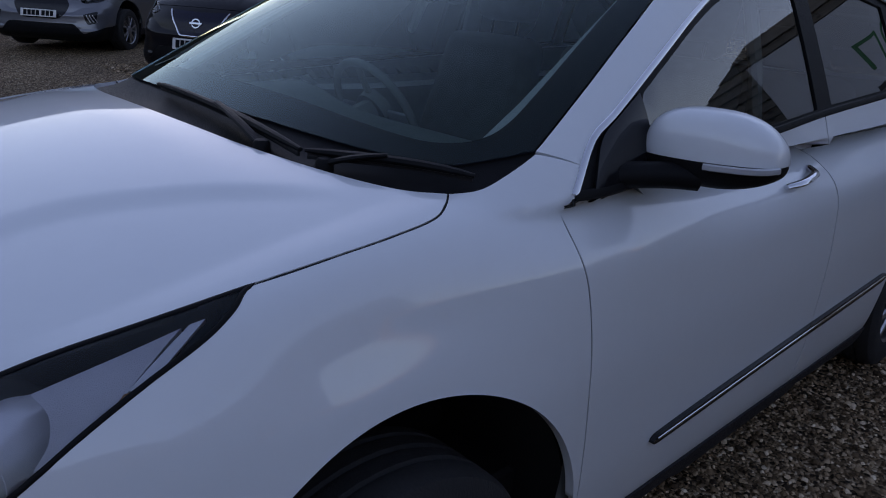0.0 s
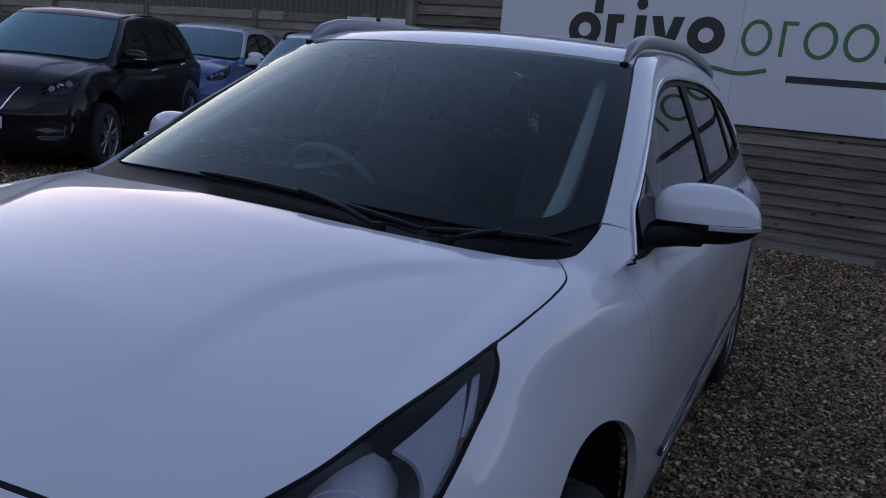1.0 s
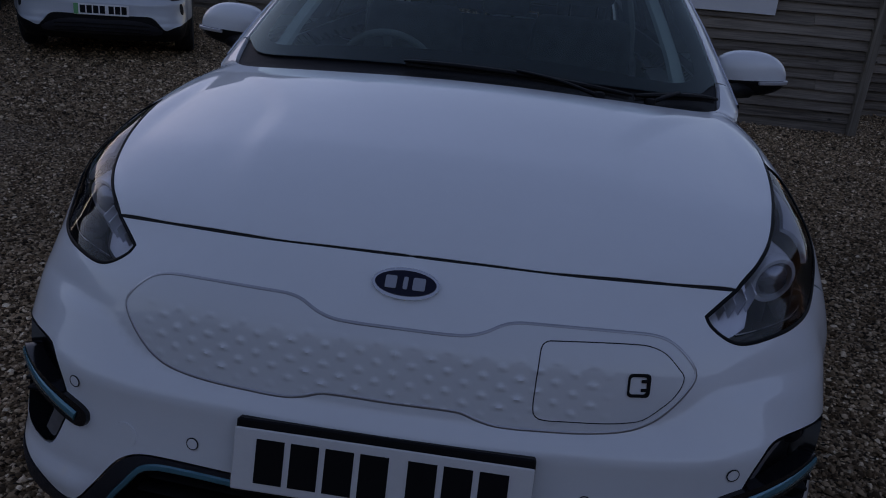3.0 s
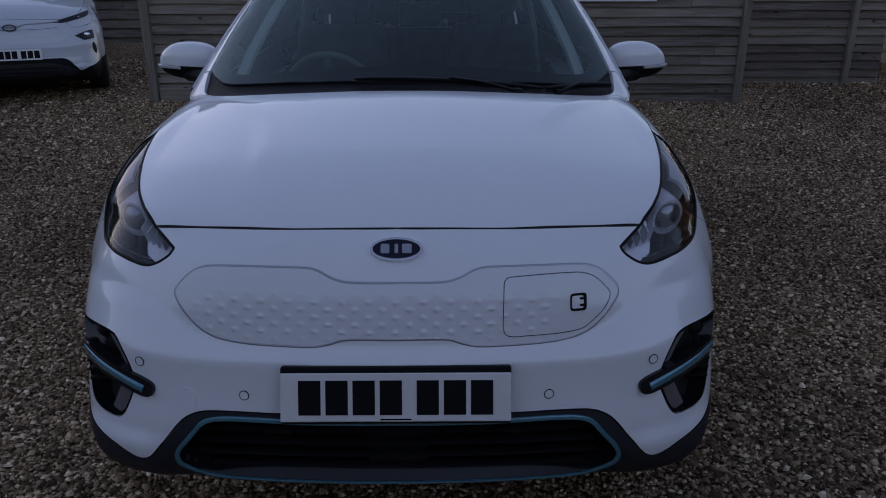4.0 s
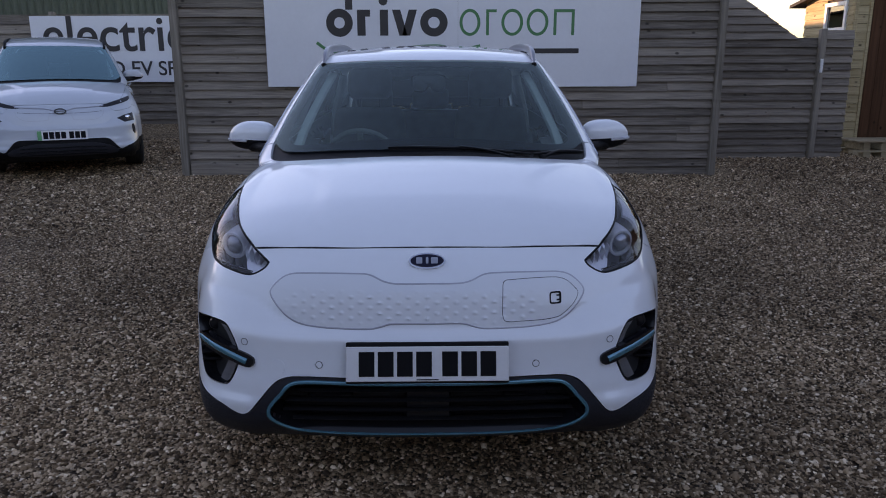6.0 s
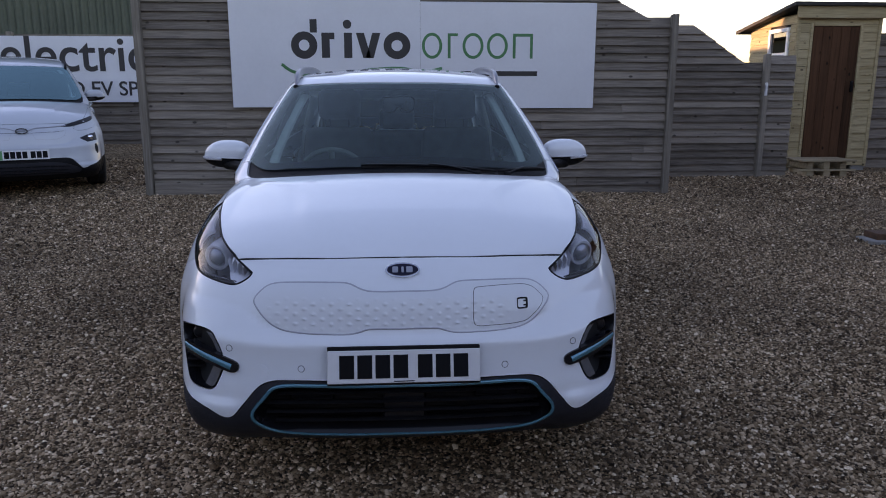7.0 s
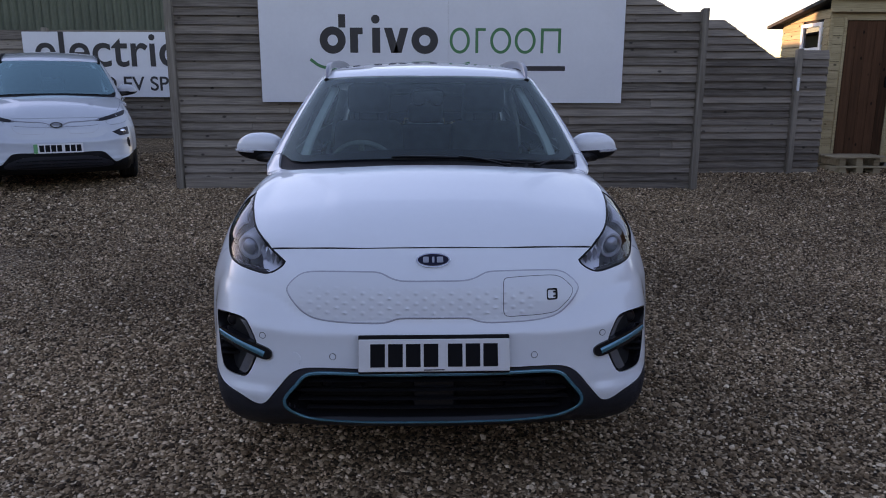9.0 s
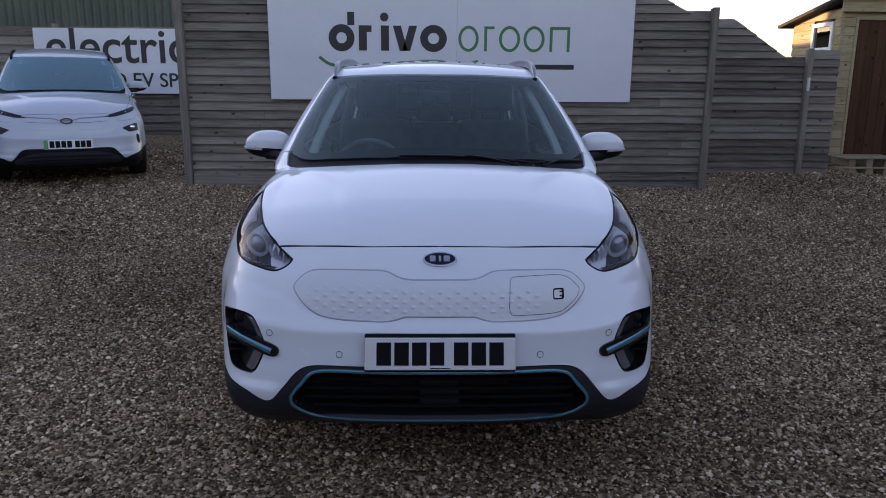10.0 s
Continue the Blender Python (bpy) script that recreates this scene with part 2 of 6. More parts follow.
def gravel(name, stones):
    """Mixed flint: tan, grey, brown and pale stones."""
    m = bpy.data.materials.new(name)
    m.use_nodes = True
    n, l = m.node_tree.nodes, m.node_tree.links
    b = n["Principled BSDF"]
    b.inputs["Roughness"].default_value, b.inputs["Specular IOR Level"].default_value = 0.8, 0.12
    ramp = n.new("ShaderNodeValToRGB")
    cols = ((0.0, (0.028, 0.017, 0.011)), (0.25, (0.098, 0.057, 0.032)), (0.5, (0.200, 0.121, 0.070)), (0.74, (0.335, 0.217, 0.132)), (0.93, (0.52, 0.36, 0.236)), (1.0, (0.74, 0.58, 0.42)))
    while len(ramp.color_ramp.elements) < len(cols):
        ramp.color_ramp.elements.new(0.5)
    for e, (p, c) in zip(ramp.color_ramp.elements, cols):
        e.position, e.color = p, (*c, 1)
    co = n.new("ShaderNodeTexCoord")
    patchy = n.new("ShaderNodeTexNoise"); patchy.inputs["Scale"].default_value, patchy.inputs["Detail"].default_value = 0.55, 5
    l.new(co.outputs["Object"], patchy.inputs["Vector"])
    pm = n.new("ShaderNodeMapRange"); pm.inputs["From Min"].default_value, pm.inputs["From Max"].default_value = 0.3, 0.7
    # same palette scaled darker for the bed: painted shade in the stone gaps
    pm.inputs["To Min"].default_value, pm.inputs["To Max"].default_value = (0.98, 1.70) if stones else (0.74, 1.3)
    l.new(patchy.outputs["Fac"], pm.inputs["Value"])
    sc = n.new("ShaderNodeVectorMath"); sc.operation = "SCALE"
    l.new(ramp.outputs[0], sc.inputs[0]); l.new(pm.outputs[0], sc.inputs["Scale"]); l.new(sc.outputs[0], b.inputs["Base Color"])
    if stones:
        geo, fine, add = n.new("ShaderNodeNewGeometry"), n.new("ShaderNodeTexNoise"), n.new("ShaderNodeMath")
        fine.inputs["Scale"].default_value, fine.inputs["Detail"].default_value = 130, 4
        l.new(co.outputs["Object"], fine.inputs["Vector"])
        add.operation = "MULTIPLY_ADD"; add.inputs[1].default_value = 0.28
        l.new(fine.outputs["Fac"], add.inputs[0]); l.new(geo.outputs["Random Per Island"], add.inputs[2])
        sub = n.new("ShaderNodeMath"); sub.operation = "SUBTRACT"; sub.inputs[1].default_value = 0.14
        l.new(add.outputs[0], sub.inputs[0]); l.new(sub.outputs[0], ramp.inputs[0])
    else:
        vo, bp = n.new("ShaderNodeTexVoronoi"), n.new("ShaderNodeBump")
        vo.inputs["Scale"].default_value = 72
        l.new(co.outputs["Object"], vo.inputs["Vector"])
        sep = n.new("ShaderNodeSeparateColor"); l.new(vo.outputs["Color"], sep.inputs[0]); l.new(sep.outputs[0], ramp.inputs[0])
        bp.inputs["Strength"].default_value, bp.inputs["Distance"].default_value = 1.0, 0.012
        bp.invert = True
        l.new(vo.outputs["Distance"], bp.inputs["Height"]); l.new(bp.outputs[0], b.inputs["Normal"])
    return m


GRAVEL = gravel("gravel_bed", False)
STONES = gravel("gravel_stones", True)

from mathutils.geometry import delaunay_2d_cdt as cdt

# ---- mesh tools ----
def link(name, me, material, parent=None, label=""):
    ob = new(name, me)
    if material is not None and not me.materials:
        me.materials.append(material)
    elif material is not None and me.materials[0] is not material:
        ob.material_slots[0].link = "OBJECT"
        ob.material_slots[0].material = material
    ob.parent = parent
    if label:
        ob["label"] = label
    return ob


def part(name, bm, material, parent=None, label="", smooth=False):
    """Links a bmesh as one mesh object under a thing or a part."""
    me = bpy.data.meshes.new(name)
    bmesh.ops.recalc_face_normals(bm, faces=bm.faces)
    bm.to_mesh(me)
    bm.free()
    if smooth:
        me.shade_smooth()
        me.set_sharp_from_angle(angle=radians(38))
    return link(name, me, material, parent, label)


def raw(name, verts, faces, material, parent=None, label="", smooth=False):
    me = bpy.data.meshes.new(name)
    me.from_pydata([tuple(v) for v in verts], [], [tuple(f) for f in faces])
    me.validate()
    if smooth:
        me.shade_smooth()
        me.set_sharp_from_angle(angle=radians(38))
    return link(name, me, material, parent, label)


def empty(name, m=None, label="", category="", group="", kind=""):
    ob = new(name)
    ob.empty_display_size = 0.1
    if m is not None:
        ob.matrix_world = m
    return tagged(ob, label, category, group, kind)


def box_bm(x0, x1, y0, y1, z0, z1, bevel=0.0, seg=1, bm=None):
    """A box, with bevelled edges if asked."""
    own = bmesh.new()
    bmesh.ops.create_cube(own, size=1)
    for v in own.verts:
        v.co = ((x0 + x1) / 2 + v.co.x * (x1 - x0), (y0 + y1) / 2 + v.co.y * (y1 - y0), (z0 + z1) / 2 + v.co.z * (z1 - z0))
    if bevel:
        bmesh.ops.bevel(own, geom=own.edges[:], offset=bevel, segments=seg, affect="EDGES", profile=0.5)
    if bm is None:
        return own
    me = bpy.data.meshes.new("tmp"); own.to_mesh(me); own.free(); bm.from_mesh(me); bpy.data.meshes.remove(me)
    return bm


def lathe_bm(profile, n=48, axis="x"):
    """Turns (along, radius) pairs round an axis."""
    bm = bmesh.new()
    rings = []
    for a, r in profile:
        ring = []
        for k in range(n):
            t = 2 * math.pi * k / n
            c, s = r * math.cos(t), r * math.sin(t)
            ring.append(bm.verts.new((a, c, s) if axis == "x" else (c, a, s) if axis == "y" else (c, s, a)))
        rings.append(ring)
    for p, q in zip(rings, rings[1:]):
        for k in range(n):
            bm.faces.new((p[k], p[(k + 1) % n], q[(k + 1) % n], q[k]))
    for ring in (rings[0], rings[-1]):
        if (ring[0].co - ring[n // 2].co).length < 0.02:
            bm.faces.new(ring)
    return bm


def sweep_bm(path, wide, high=None, n=10, closed=False, up=(0, 0, 1), taper=None, power=1.0):
    """A rounded bar along a path of points; wide and high are half sizes."""
    bm = bmesh.new()
    high = wide if high is None else high
    pts = [Vector(p) for p in path]
    rings = []
    for i, p in enumerate(pts):
        a = pts[i - 1] if (i or closed) else p
        b = pts[(i + 1) % len(pts)] if (i < len(pts) - 1 or closed) else p
        t = (b - a).normalized()
        s = t.cross(Vector(up)).normalized()
        u = s.cross(t)
        k = taper(i / (len(pts) - 1)) if taper else 1.0
        ring = []
        for j in range(n):
            q = 2 * math.pi * j / n
            c, d = math.cos(q), math.sin(q)
            c, d = math.copysign(abs(c) ** power, c), math.copysign(abs(d) ** power, d)
            ring.append(bm.verts.new(p + s * c * wide * k + u * d * high * k))
        rings.append(ring)
    loop = list(zip(rings, rings[1:] + rings[:1])) if closed else list(zip(rings, rings[1:]))
    for p, q in loop:
        for j in range(n):
            bm.faces.new((p[j], p[(j + 1) % n], q[(j + 1) % n], q[j]))
    if not closed:
        bm.faces.new(rings[0]); bm.faces.new(rings[-1])
    return bm


def round_line(points, step, closed=True):
    """A smooth line through the points; a point given twice stays a sharp corner."""
    pts = [np.array(p, float) for p in points]
    runs, run = [], [pts[0]]
    n = len(pts)
    seq = pts[1:] + ([pts[0]] if closed else [])
    for p in seq:
        if np.allclose(p, run[-1]):
            if len(run) > 1:
                runs.append(run)
            run = [p]
        else:
            run.append(p)
    if len(run) > 1:
        runs.append(run)
    whole = closed and len(runs) == 1 and not np.allclose(pts[0], pts[1])
    out = []
    for run in runs:
        for i in range(len(run) - 1):
            p1, p2 = run[i], run[i + 1]
            p0 = run[i - 1] if i else (run[-2] if whole else 2 * p1 - p2)
            p3 = run[i + 2] if i + 2 < len(run) else (run[1] if whole else 2 * p2 - p1)
            d = np.linalg.norm(p2 - p1)
            m1 = (p2 - p0) * d / max(np.linalg.norm(p2 - p1) + np.linalg.norm(p1 - p0), 1e-9)
            m2 = (p3 - p1) * d / max(np.linalg.norm(p3 - p2) + np.linalg.norm(p2 - p1), 1e-9)
            k = max(1, int(math.ceil(d / step)))
            for j in range(k):
                u = j / k
                out.append((1 + 2 * u) * (1 - u) ** 2 * p1 + u * (1 - u) ** 2 * m1 + u * u * (3 - 2 * u) * p2 - u * u * (1 - u) * m2)
    if not closed:
        out.append(pts[-1])
    return np.array(out)


def inside(poly, q):
    """Which of the points q lie in the polygon."""
    x, y = q[:, 0], q[:, 1]
    res = np.zeros(len(q), bool)
    a, b = poly, np.roll(poly, -1, 0)
    for (x0, y0), (x1, y1) in zip(a, b):
        if y0 != y1:
            hit = ((y0 > y) != (y1 > y)) & (x < (x1 - x0) * (y - y0) / (y1 - y0) + x0)
            res ^= hit
    return res


def near(poly, q):
    """How far the points q lie from the polygon's edge."""
    best = np.full(len(q), 1e9)
    for a, b in zip(poly, np.roll(poly, -1, 0)):
        d = b - a
        t = np.clip(((q - a) @ d) / max(d @ d, 1e-12), 0, 1)
        best = np.minimum(best, np.linalg.norm(q - a - t[:, None] * d, axis=1))
    return best


def inset(poly, gap):
    a, b, c = np.roll(poly, 1, 0), poly, np.roll(poly, -1, 0)
    d = c - a
    nrm = np.stack([-d[:, 1], d[:, 0]], 1) / np.maximum(np.linalg.norm(d, axis=1), 1e-9)[:, None]
    area = np.sum(b[:, 0] * c[:, 1] - c[:, 0] * b[:, 1])
    return b + nrm * gap * (1 if area > 0 else -1)

# ---- ground, fences, signs, shed and barn ----
def rise(x, y):
    """Height of the yard: level under the car, climbing gently towards the fences."""
    d = np.maximum(y - 2.6, 0)
    return 0.062 * np.where(d < 1.2, d * d / 2.4, d - 0.6)


def smooth01(a, b, x):
    t = np.clip((np.asarray(x, float) - a) / (b - a), 0, 1)
    return t * t * (3 - 2 * t)


def level(x, y):
    return float(rise(np.array(x, float), np.array(y, float)))


def bumps(X, Y):
    """Shallow unevenness of the gravel bed."""
    return .7 * (0.012 * np.sin(X * 1.7 + 1.3 * np.sin(Y * 0.9)) * np.sin(Y * 1.3 + np.sin(X * 1.1)) + 0.006 * np.sin(X * 5.1 + Y * 2.2) * np.sin(Y * 4.3 - X))


def ground_mesh():
    """One sheet: fine near the car, coarse out to the horizon."""
    def axis(lo, hi, far):
        inner = np.arange(lo, hi + 1e-6, 0.10)
        outer = np.array([0.4, 1, 2, 4, 8, 16, 40, 100, 300, 900, far])
        return np.concatenate([(lo - outer)[::-1], inner, hi + outer])
    xs, ys = axis(-13, 9, 2500), axis(-4, 12, 2500)
    X, Y = np.meshgrid(xs, ys)
    Z = rise(X, np.minimum(Y, 13))
    Z = Z + bumps(X, Y) - 0.012
    w = len(xs)
    v = np.stack([X.ravel(), Y.ravel(), Z.ravel()], 1)
    i = np.arange(len(ys) - 1)[:, None] * w + np.arange(w - 1)[None]
    f = np.stack([i, i + 1, i + w + 1, i + w], -1).reshape(-1, 4)
    me = bpy.data.meshes.new("ground")
    me.from_pydata(v.tolist(), [], f.tolist())
    me.shade_smooth()
    return me


tagged(link("ground", ground_mesh(), GRAVEL), "loose mixed flint gravel with worn darker patches", "ground", kind="structure")


def stones():
    """Loose stones over the part of the yard that is seen from near."""
    rng = np.random.default_rng(7)
    zones = ((-2.9, 3.6, -.7, 1.6, 5600, .74), (-3.6, 4.6, 1.6, 4.0, 3700, .78), (-4.2, 5.6, 4.0, 6.6, 2300, .92), (-9.5, -2.8, 4.0, 9.5, 800, 1.3), (3.4, 7.6, 6.0, 7.9, 1400, 1.1))
    P, R = [], []
    for x0, x1, y0, y1, per, size in zones:
        k = int((x1 - x0) * (y1 - y0) * per)
        q = np.stack([rng.uniform(x0, x1, k), rng.uniform(y0, y1, k)], 1)
        under = (np.abs(q[:, 0]) < 0.62) & (q[:, 1] > 0.75) & (q[:, 1] < 4.0)
        q = q[~under]
        reach = np.minimum.reduce([q[:, 0] - x0, x1 - q[:, 0], (q[:, 1] - y0) if y0 < 0 else np.full(len(q), 9.0)])
        q = q[rng.random(len(q)) < np.clip(reach / 0.9, 0, 1)]
        P.append(q)
        R.append(size * (rng.gamma(5.0, 0.00135, len(q)) + 0.0030))
    P, R = np.concatenate(P), np.clip(np.concatenate(R), 0.003, 0.021)
    k = len(P)
    base = np.array([(1, 0, -.1), (0, .9, -.1), (-1, 0, -.1), (0, -.9, -.1), (.55, .32, .72), (-.52, .36, .78), (0, -.6, .7)], float)
    tri = np.array([(4, 5, 6), (0, 1, 4), (1, 5, 4), (1, 2, 5), (2, 6, 5), (2, 3, 6), (3, 0, 6), (0, 4, 6)])
    V = base[None] * rng.uniform(0.72, 1.28, (k, len(base), 3))
    V *= (R[:, None] * rng.uniform(0.7, 1.35, (k, 3)) * np.array([1, 1, .72]))[:, None, :]
    a = rng.uniform(0, 2 * np.pi, k)
    c, s = np.cos(a)[:, None], np.sin(a)[:, None]
    tilt_ = rng.normal(0, 0.35, k)[:, None]
    x, y, z = V[..., 0].copy(), V[..., 1].copy(), V[..., 2].copy()
    x, z = x * np.cos(tilt_) + z * np.sin(tilt_), -x * np.sin(tilt_) + z * np.cos(tilt_)
    V[..., 0], V[..., 1], V[..., 2] = x * c - y * s, x * s + y * c, z
    h = rise(P[:, 0], P[:, 1]) + bumps(P[:, 0], P[:, 1]) - 0.011 + R * rng.uniform(-.1, .8, k)
    V += np.stack([P[:, 0], P[:, 1], h], 1)[:, None, :]
    F = (tri[None] + (np.arange(k) * len(base))[:, None, None]).reshape(-1, 3)
    V = V.reshape(-1, 3)
    me = bpy.data.meshes.new("gravel")
    me.vertices.add(len(V)); me.vertices.foreach_set("co", V.ravel())
    me.loops.add(F.size); me.loops.foreach_set("vertex_index", F.ravel().astype(np.int32))
    me.polygons.add(len(F)); me.polygons.foreach_set("loop_start", np.arange(0, F.size, 3, dtype=np.int32))
    me.update(calc_edges=True)
    return me


tagged(link("gravel", stones(), STONES), "loose tan, grey and brown flint stones", "gravel", kind="stuff")

BOARD_MESH = {}


def board_mesh(seed_, length, high, thick, material, rough=.004):
    """A sawn board with a tapered section and uneven edges; its length runs along x."""
    key = (seed_, round(length, 2), round(high, 3), material.name)
    if key not in BOARD_MESH:
        rng = random.Random(seed_ * 977 + int(length * 100))
        bm = bmesh.new()
        n = max(3, int(length / 0.7))
        rings = []
        for i in range(n + 1):
            x = length * i / n
            a, b, w = rng.uniform(-rough, rough), rng.uniform(-rough, rough), rng.uniform(-rough, rough) * .7
            rings.append([bm.verts.new(p) for p in ((x, -thick + w, a), (x, w, a), (x, w * .5, high + b), (x, -thick * .25 + w, high + b))])
        for p, q in zip(rings, rings[1:]):
            for j in range(4):
                bm.faces.new((p[j], p[(j + 1) % 4], q[(j + 1) % 4], q[j]))
        bm.faces.new(rings[0]); bm.faces.new(rings[-1])
        me = bpy.data.meshes.new("board")
        bmesh.ops.recalc_face_normals(bm, faces=bm.faces)
        bm.to_mesh(me); bm.free()
        me.materials.append(material)
        BOARD_MESH[key] = me
    return BOARD_MESH[key]


def board_run(parent, start, end, base, top, pitch, material, seed_, lengths=(1.8, 2.4), fall=None, falls=(), thick=0.046):
    """Overlapping boards from start to end (x, y); top may fall along the run."""
    a, b = Vector((*start, 0)), Vector((*end, 0))
    run = (b - a).length
    ang = math.degrees(math.atan2(b.y - a.y, b.x - a.x))
    rng = random.Random(seed_)
    row, z = 0, base
    while z < top - 0.02:
        x = 0.0
        first = True
        while x < run - 0.01:
            ln = rng.uniform(*lengths)
            if first and run > 2.2:
                ln *= rng.uniform(0.35, 1.0); first = False
            ln = min(ln, run - x)
            if run - x - ln < 0.25:
                ln = run - x
            ln = round(ln, 2)
            mid = (x + ln / 2)
            lo_, hi_ = (9, 9) if fall is None else (min(fall(x), fall(x + ln), fall(mid)), max(fall(x), fall(x + ln)))
            if z < hi_ - .02:
                me = board_mesh(rng.randrange(9), ln - 0.004, pitch + 0.018, thick, material)
                if z + pitch + .018 > lo_ + .03:
                    me = me.copy()
                    bm = bmesh.new(); bm.from_mesh(me)
                    knots = [k for k in (0.0, *falls, run) if x - .001 <= k <= x + ln + .001]
                    knots = sorted({x, x + ln, *knots})
                    for k0, k1 in zip(knots, knots[1:]):
                        s_ = Vector((k1 - k0, 0, fall(k1 - 1e-4) - fall(k0 + 1e-4))).normalized()
                        if s_.z < -.05 or len(knots) == 2:
                            bmesh.ops.bisect_plane(bm, geom=bm.verts[:] + bm.edges[:] + bm.faces[:], plane_co=(k0 - x, 0, fall(k0 + 1e-4) - z), plane_no=(-s_.z, 0, s_.x), clear_outer=True)
                    bmesh.ops.holes_fill(bm, edges=[e for e in bm.edges if e.is_boundary], sides=0)
                    bm.to_mesh(me); bm.free()
                    if not len(me.polygons):
                        x += ln
                        continue
                ob = new("board", me)
                ob.parent = parent
                p = a + (b - a).normalized() * x
                g = level(p.x, p.y)
                ob.matrix_world = pose(p.x, p.y, z, rng.uniform(-1.6, .6), rng.uniform(-.16, .16), ang)
            x += ln
        z += pitch
        row += 1


def post(name, x, y, z0, z1, w, d, material, parent, turn=0):
    bm = box_bm(-w / 2, w / 2, -d / 2, d / 2, 0, z1 - z0, .006)
    for v in bm.verts:
        if v.co.z > (z1 - z0) * .9:
            v.co.z -= .012 * (v.co.y + d / 2) / d
    ob = part(name, bm, material, parent)
    ob.matrix_world = pose(x, y, z0, 0, 0, turn)
    return ob


def fixed(ob):
    """Keeps a part where its mesh was drawn, whatever its parent's place."""
    ob.matrix_parent_inverse = ob.parent.matrix_world.inverted()
    return ob


# the tall fence behind the car
fence_main = empty("fence", pose(-2.95, 6.68, .2), "tall weathered grey board fence with overlapping horizontal boards", "fence", kind="structure")
fence_main.name = "wall_fence_main"
FA, FB = (-2.93, 6.70), (3.36, 6.62)
FM, FU = (.20, 6.660), 3.13
main_top = lambda u: 2.66 if u < 5.25 else max(2.66 - (u - 5.25) * .52, 2.34)
board_run(fence_main, FA, FM, level(0, 6.65) - .02, 2.62, .102, OLD_WOOD, 3, (1.7, 2.9), fall=main_top)
board_run(fence_main, FM, FB, level(0, 6.65) - .02, 2.62, .099, OLD_WOOD, 4, (3.2, 4.4), fall=lambda u: main_top(u + FU), falls=(5.25 - FU, 5.865 - FU))
post("post", -2.955, 6.635, level(-3, 6.65) - .05, 2.70, .085, .10, OLD_POST, fence_main)
post("post", 3.345, 6.575, level(3.3, 6.6) - .05, 2.335, .08, .10, OLD_POST, fence_main)
post("back_post", .26, 6.765, .2, 2.60, .22, .07, OLD_POST, fence_main)
for px_ in (-1.0, 1.2):
    post("back_post", px_, 6.80, .2, 2.45, .09, .09, OLD_POST, fence_main)
gb = box_bm(-2.90, 3.30, 6.615, 6.665, level(0, 6.65) - .06, level(0, 6.65) + .13, .006)
fixed(part("gravel_board", gb, OLD_WOOD, fence_main))

# lower fence and gate that run on towards the shed
fence_low = empty("wall_fence_low", pose(3.4, 7.5, .28), "lower weathered board fence with a narrow gate", "fence", kind="structure")
board_run(fence_low, (3.42, 7.62), (5.06, 7.68), level(4, 7.6) - .03, 2.32, .097, OLD_WOOD, 11, (1.7, 1.9), fall=lambda u: 2.25 if u < .66 else max(2.25 - (u - .66) * .66, 1.87), falls=(.66, 1.236))
post("post", 5.06, 7.62, level(5, 7.6) - .05, 1.93, .075, .09, OLD_POST, fence_low)
board_run(fence_low, (5.10, 7.68), (5.50, 7.69), level(5.3, 7.6) - .03, 1.93, .097, OLD_WOOD, 12, (1.7, 1.9), fall=lambda u: 1.865)
fixed(part("latch", box_bm(5.040, 5.072, 7.550, 7.576, 1.375, 1.550, .003), PVC, fence_low, "white gate latch"))
fence_side = empty("wall_fence_side", pose(6.95, 8.3, .3), "dark board fence beyond the shed", "fence", kind="structure")
board_run(fence_side, (6.95, 8.35), (10.2, 8.45), level(8, 8.4) - .03, 2.18, .150, OLD_WOOD, 21, (1.7, 2.0))
# unseen return run, added to give the car's side something to reflect
board_run(fence_side, (10.2, 8.45), (10.4, -1.0), .02, 2.10, .150, OLD_WOOD, 22, (2.6, 3.4))

# fence behind the parked cars, with the green barn over it
fence_far = empty("wall_fence_far", pose(-7, 11.3, .5), "weathered board fence below the green barn", "fence", kind="structure")
board_run(fence_far, (-19.0, 11.30), (-2.6, 11.30), .26, 2.36, .150, OLD_WOOD, 31, (2.4, 3.4))
for px_ in (-15.2, -12.2, -9.2, -6.6):
    post("post", px_, 11.24, .3, 2.42, .10, .09, OLD_POST, fence_far)
barn = empty("wall_barn", pose(-10, 13, 0), "long green corrugated steel barn", "barn", kind="structure")
bm = bmesh.new()
n = 656
rows = []
for zz in (0.2, 4.8):
    rows.append([bm.verts.new((-26.0 + 24.6 * i / n, 12.6 + .018 * (1 if (i // 2) % 2 else -1), zz)) for i in range(n + 1)])
for i in range(n):
    bm.faces.new((rows[0][i], rows[0][i + 1], rows[1][i + 1], rows[1][i]))
fixed(part("cladding", bm, GREEN_STEEL, barn))
fixed(part("end_wall", box_bm(-1.42, -1.30, 12.6, 14.8, .2, 4.8), GREEN_STEEL, barn))
# unseen annex, added to keep the sun off the shed's lower side
fixed(part("sun_block_wall", box_bm(-1.42, -1.30, 14.8, 24, .2, 3.12), GREEN_STEEL, barn))
fixed(part("back_wall", box_bm(-26, -1.42, 14.7, 14.8, 3.1, 5.4), GREEN_STEEL, barn))
rf = bmesh.new()
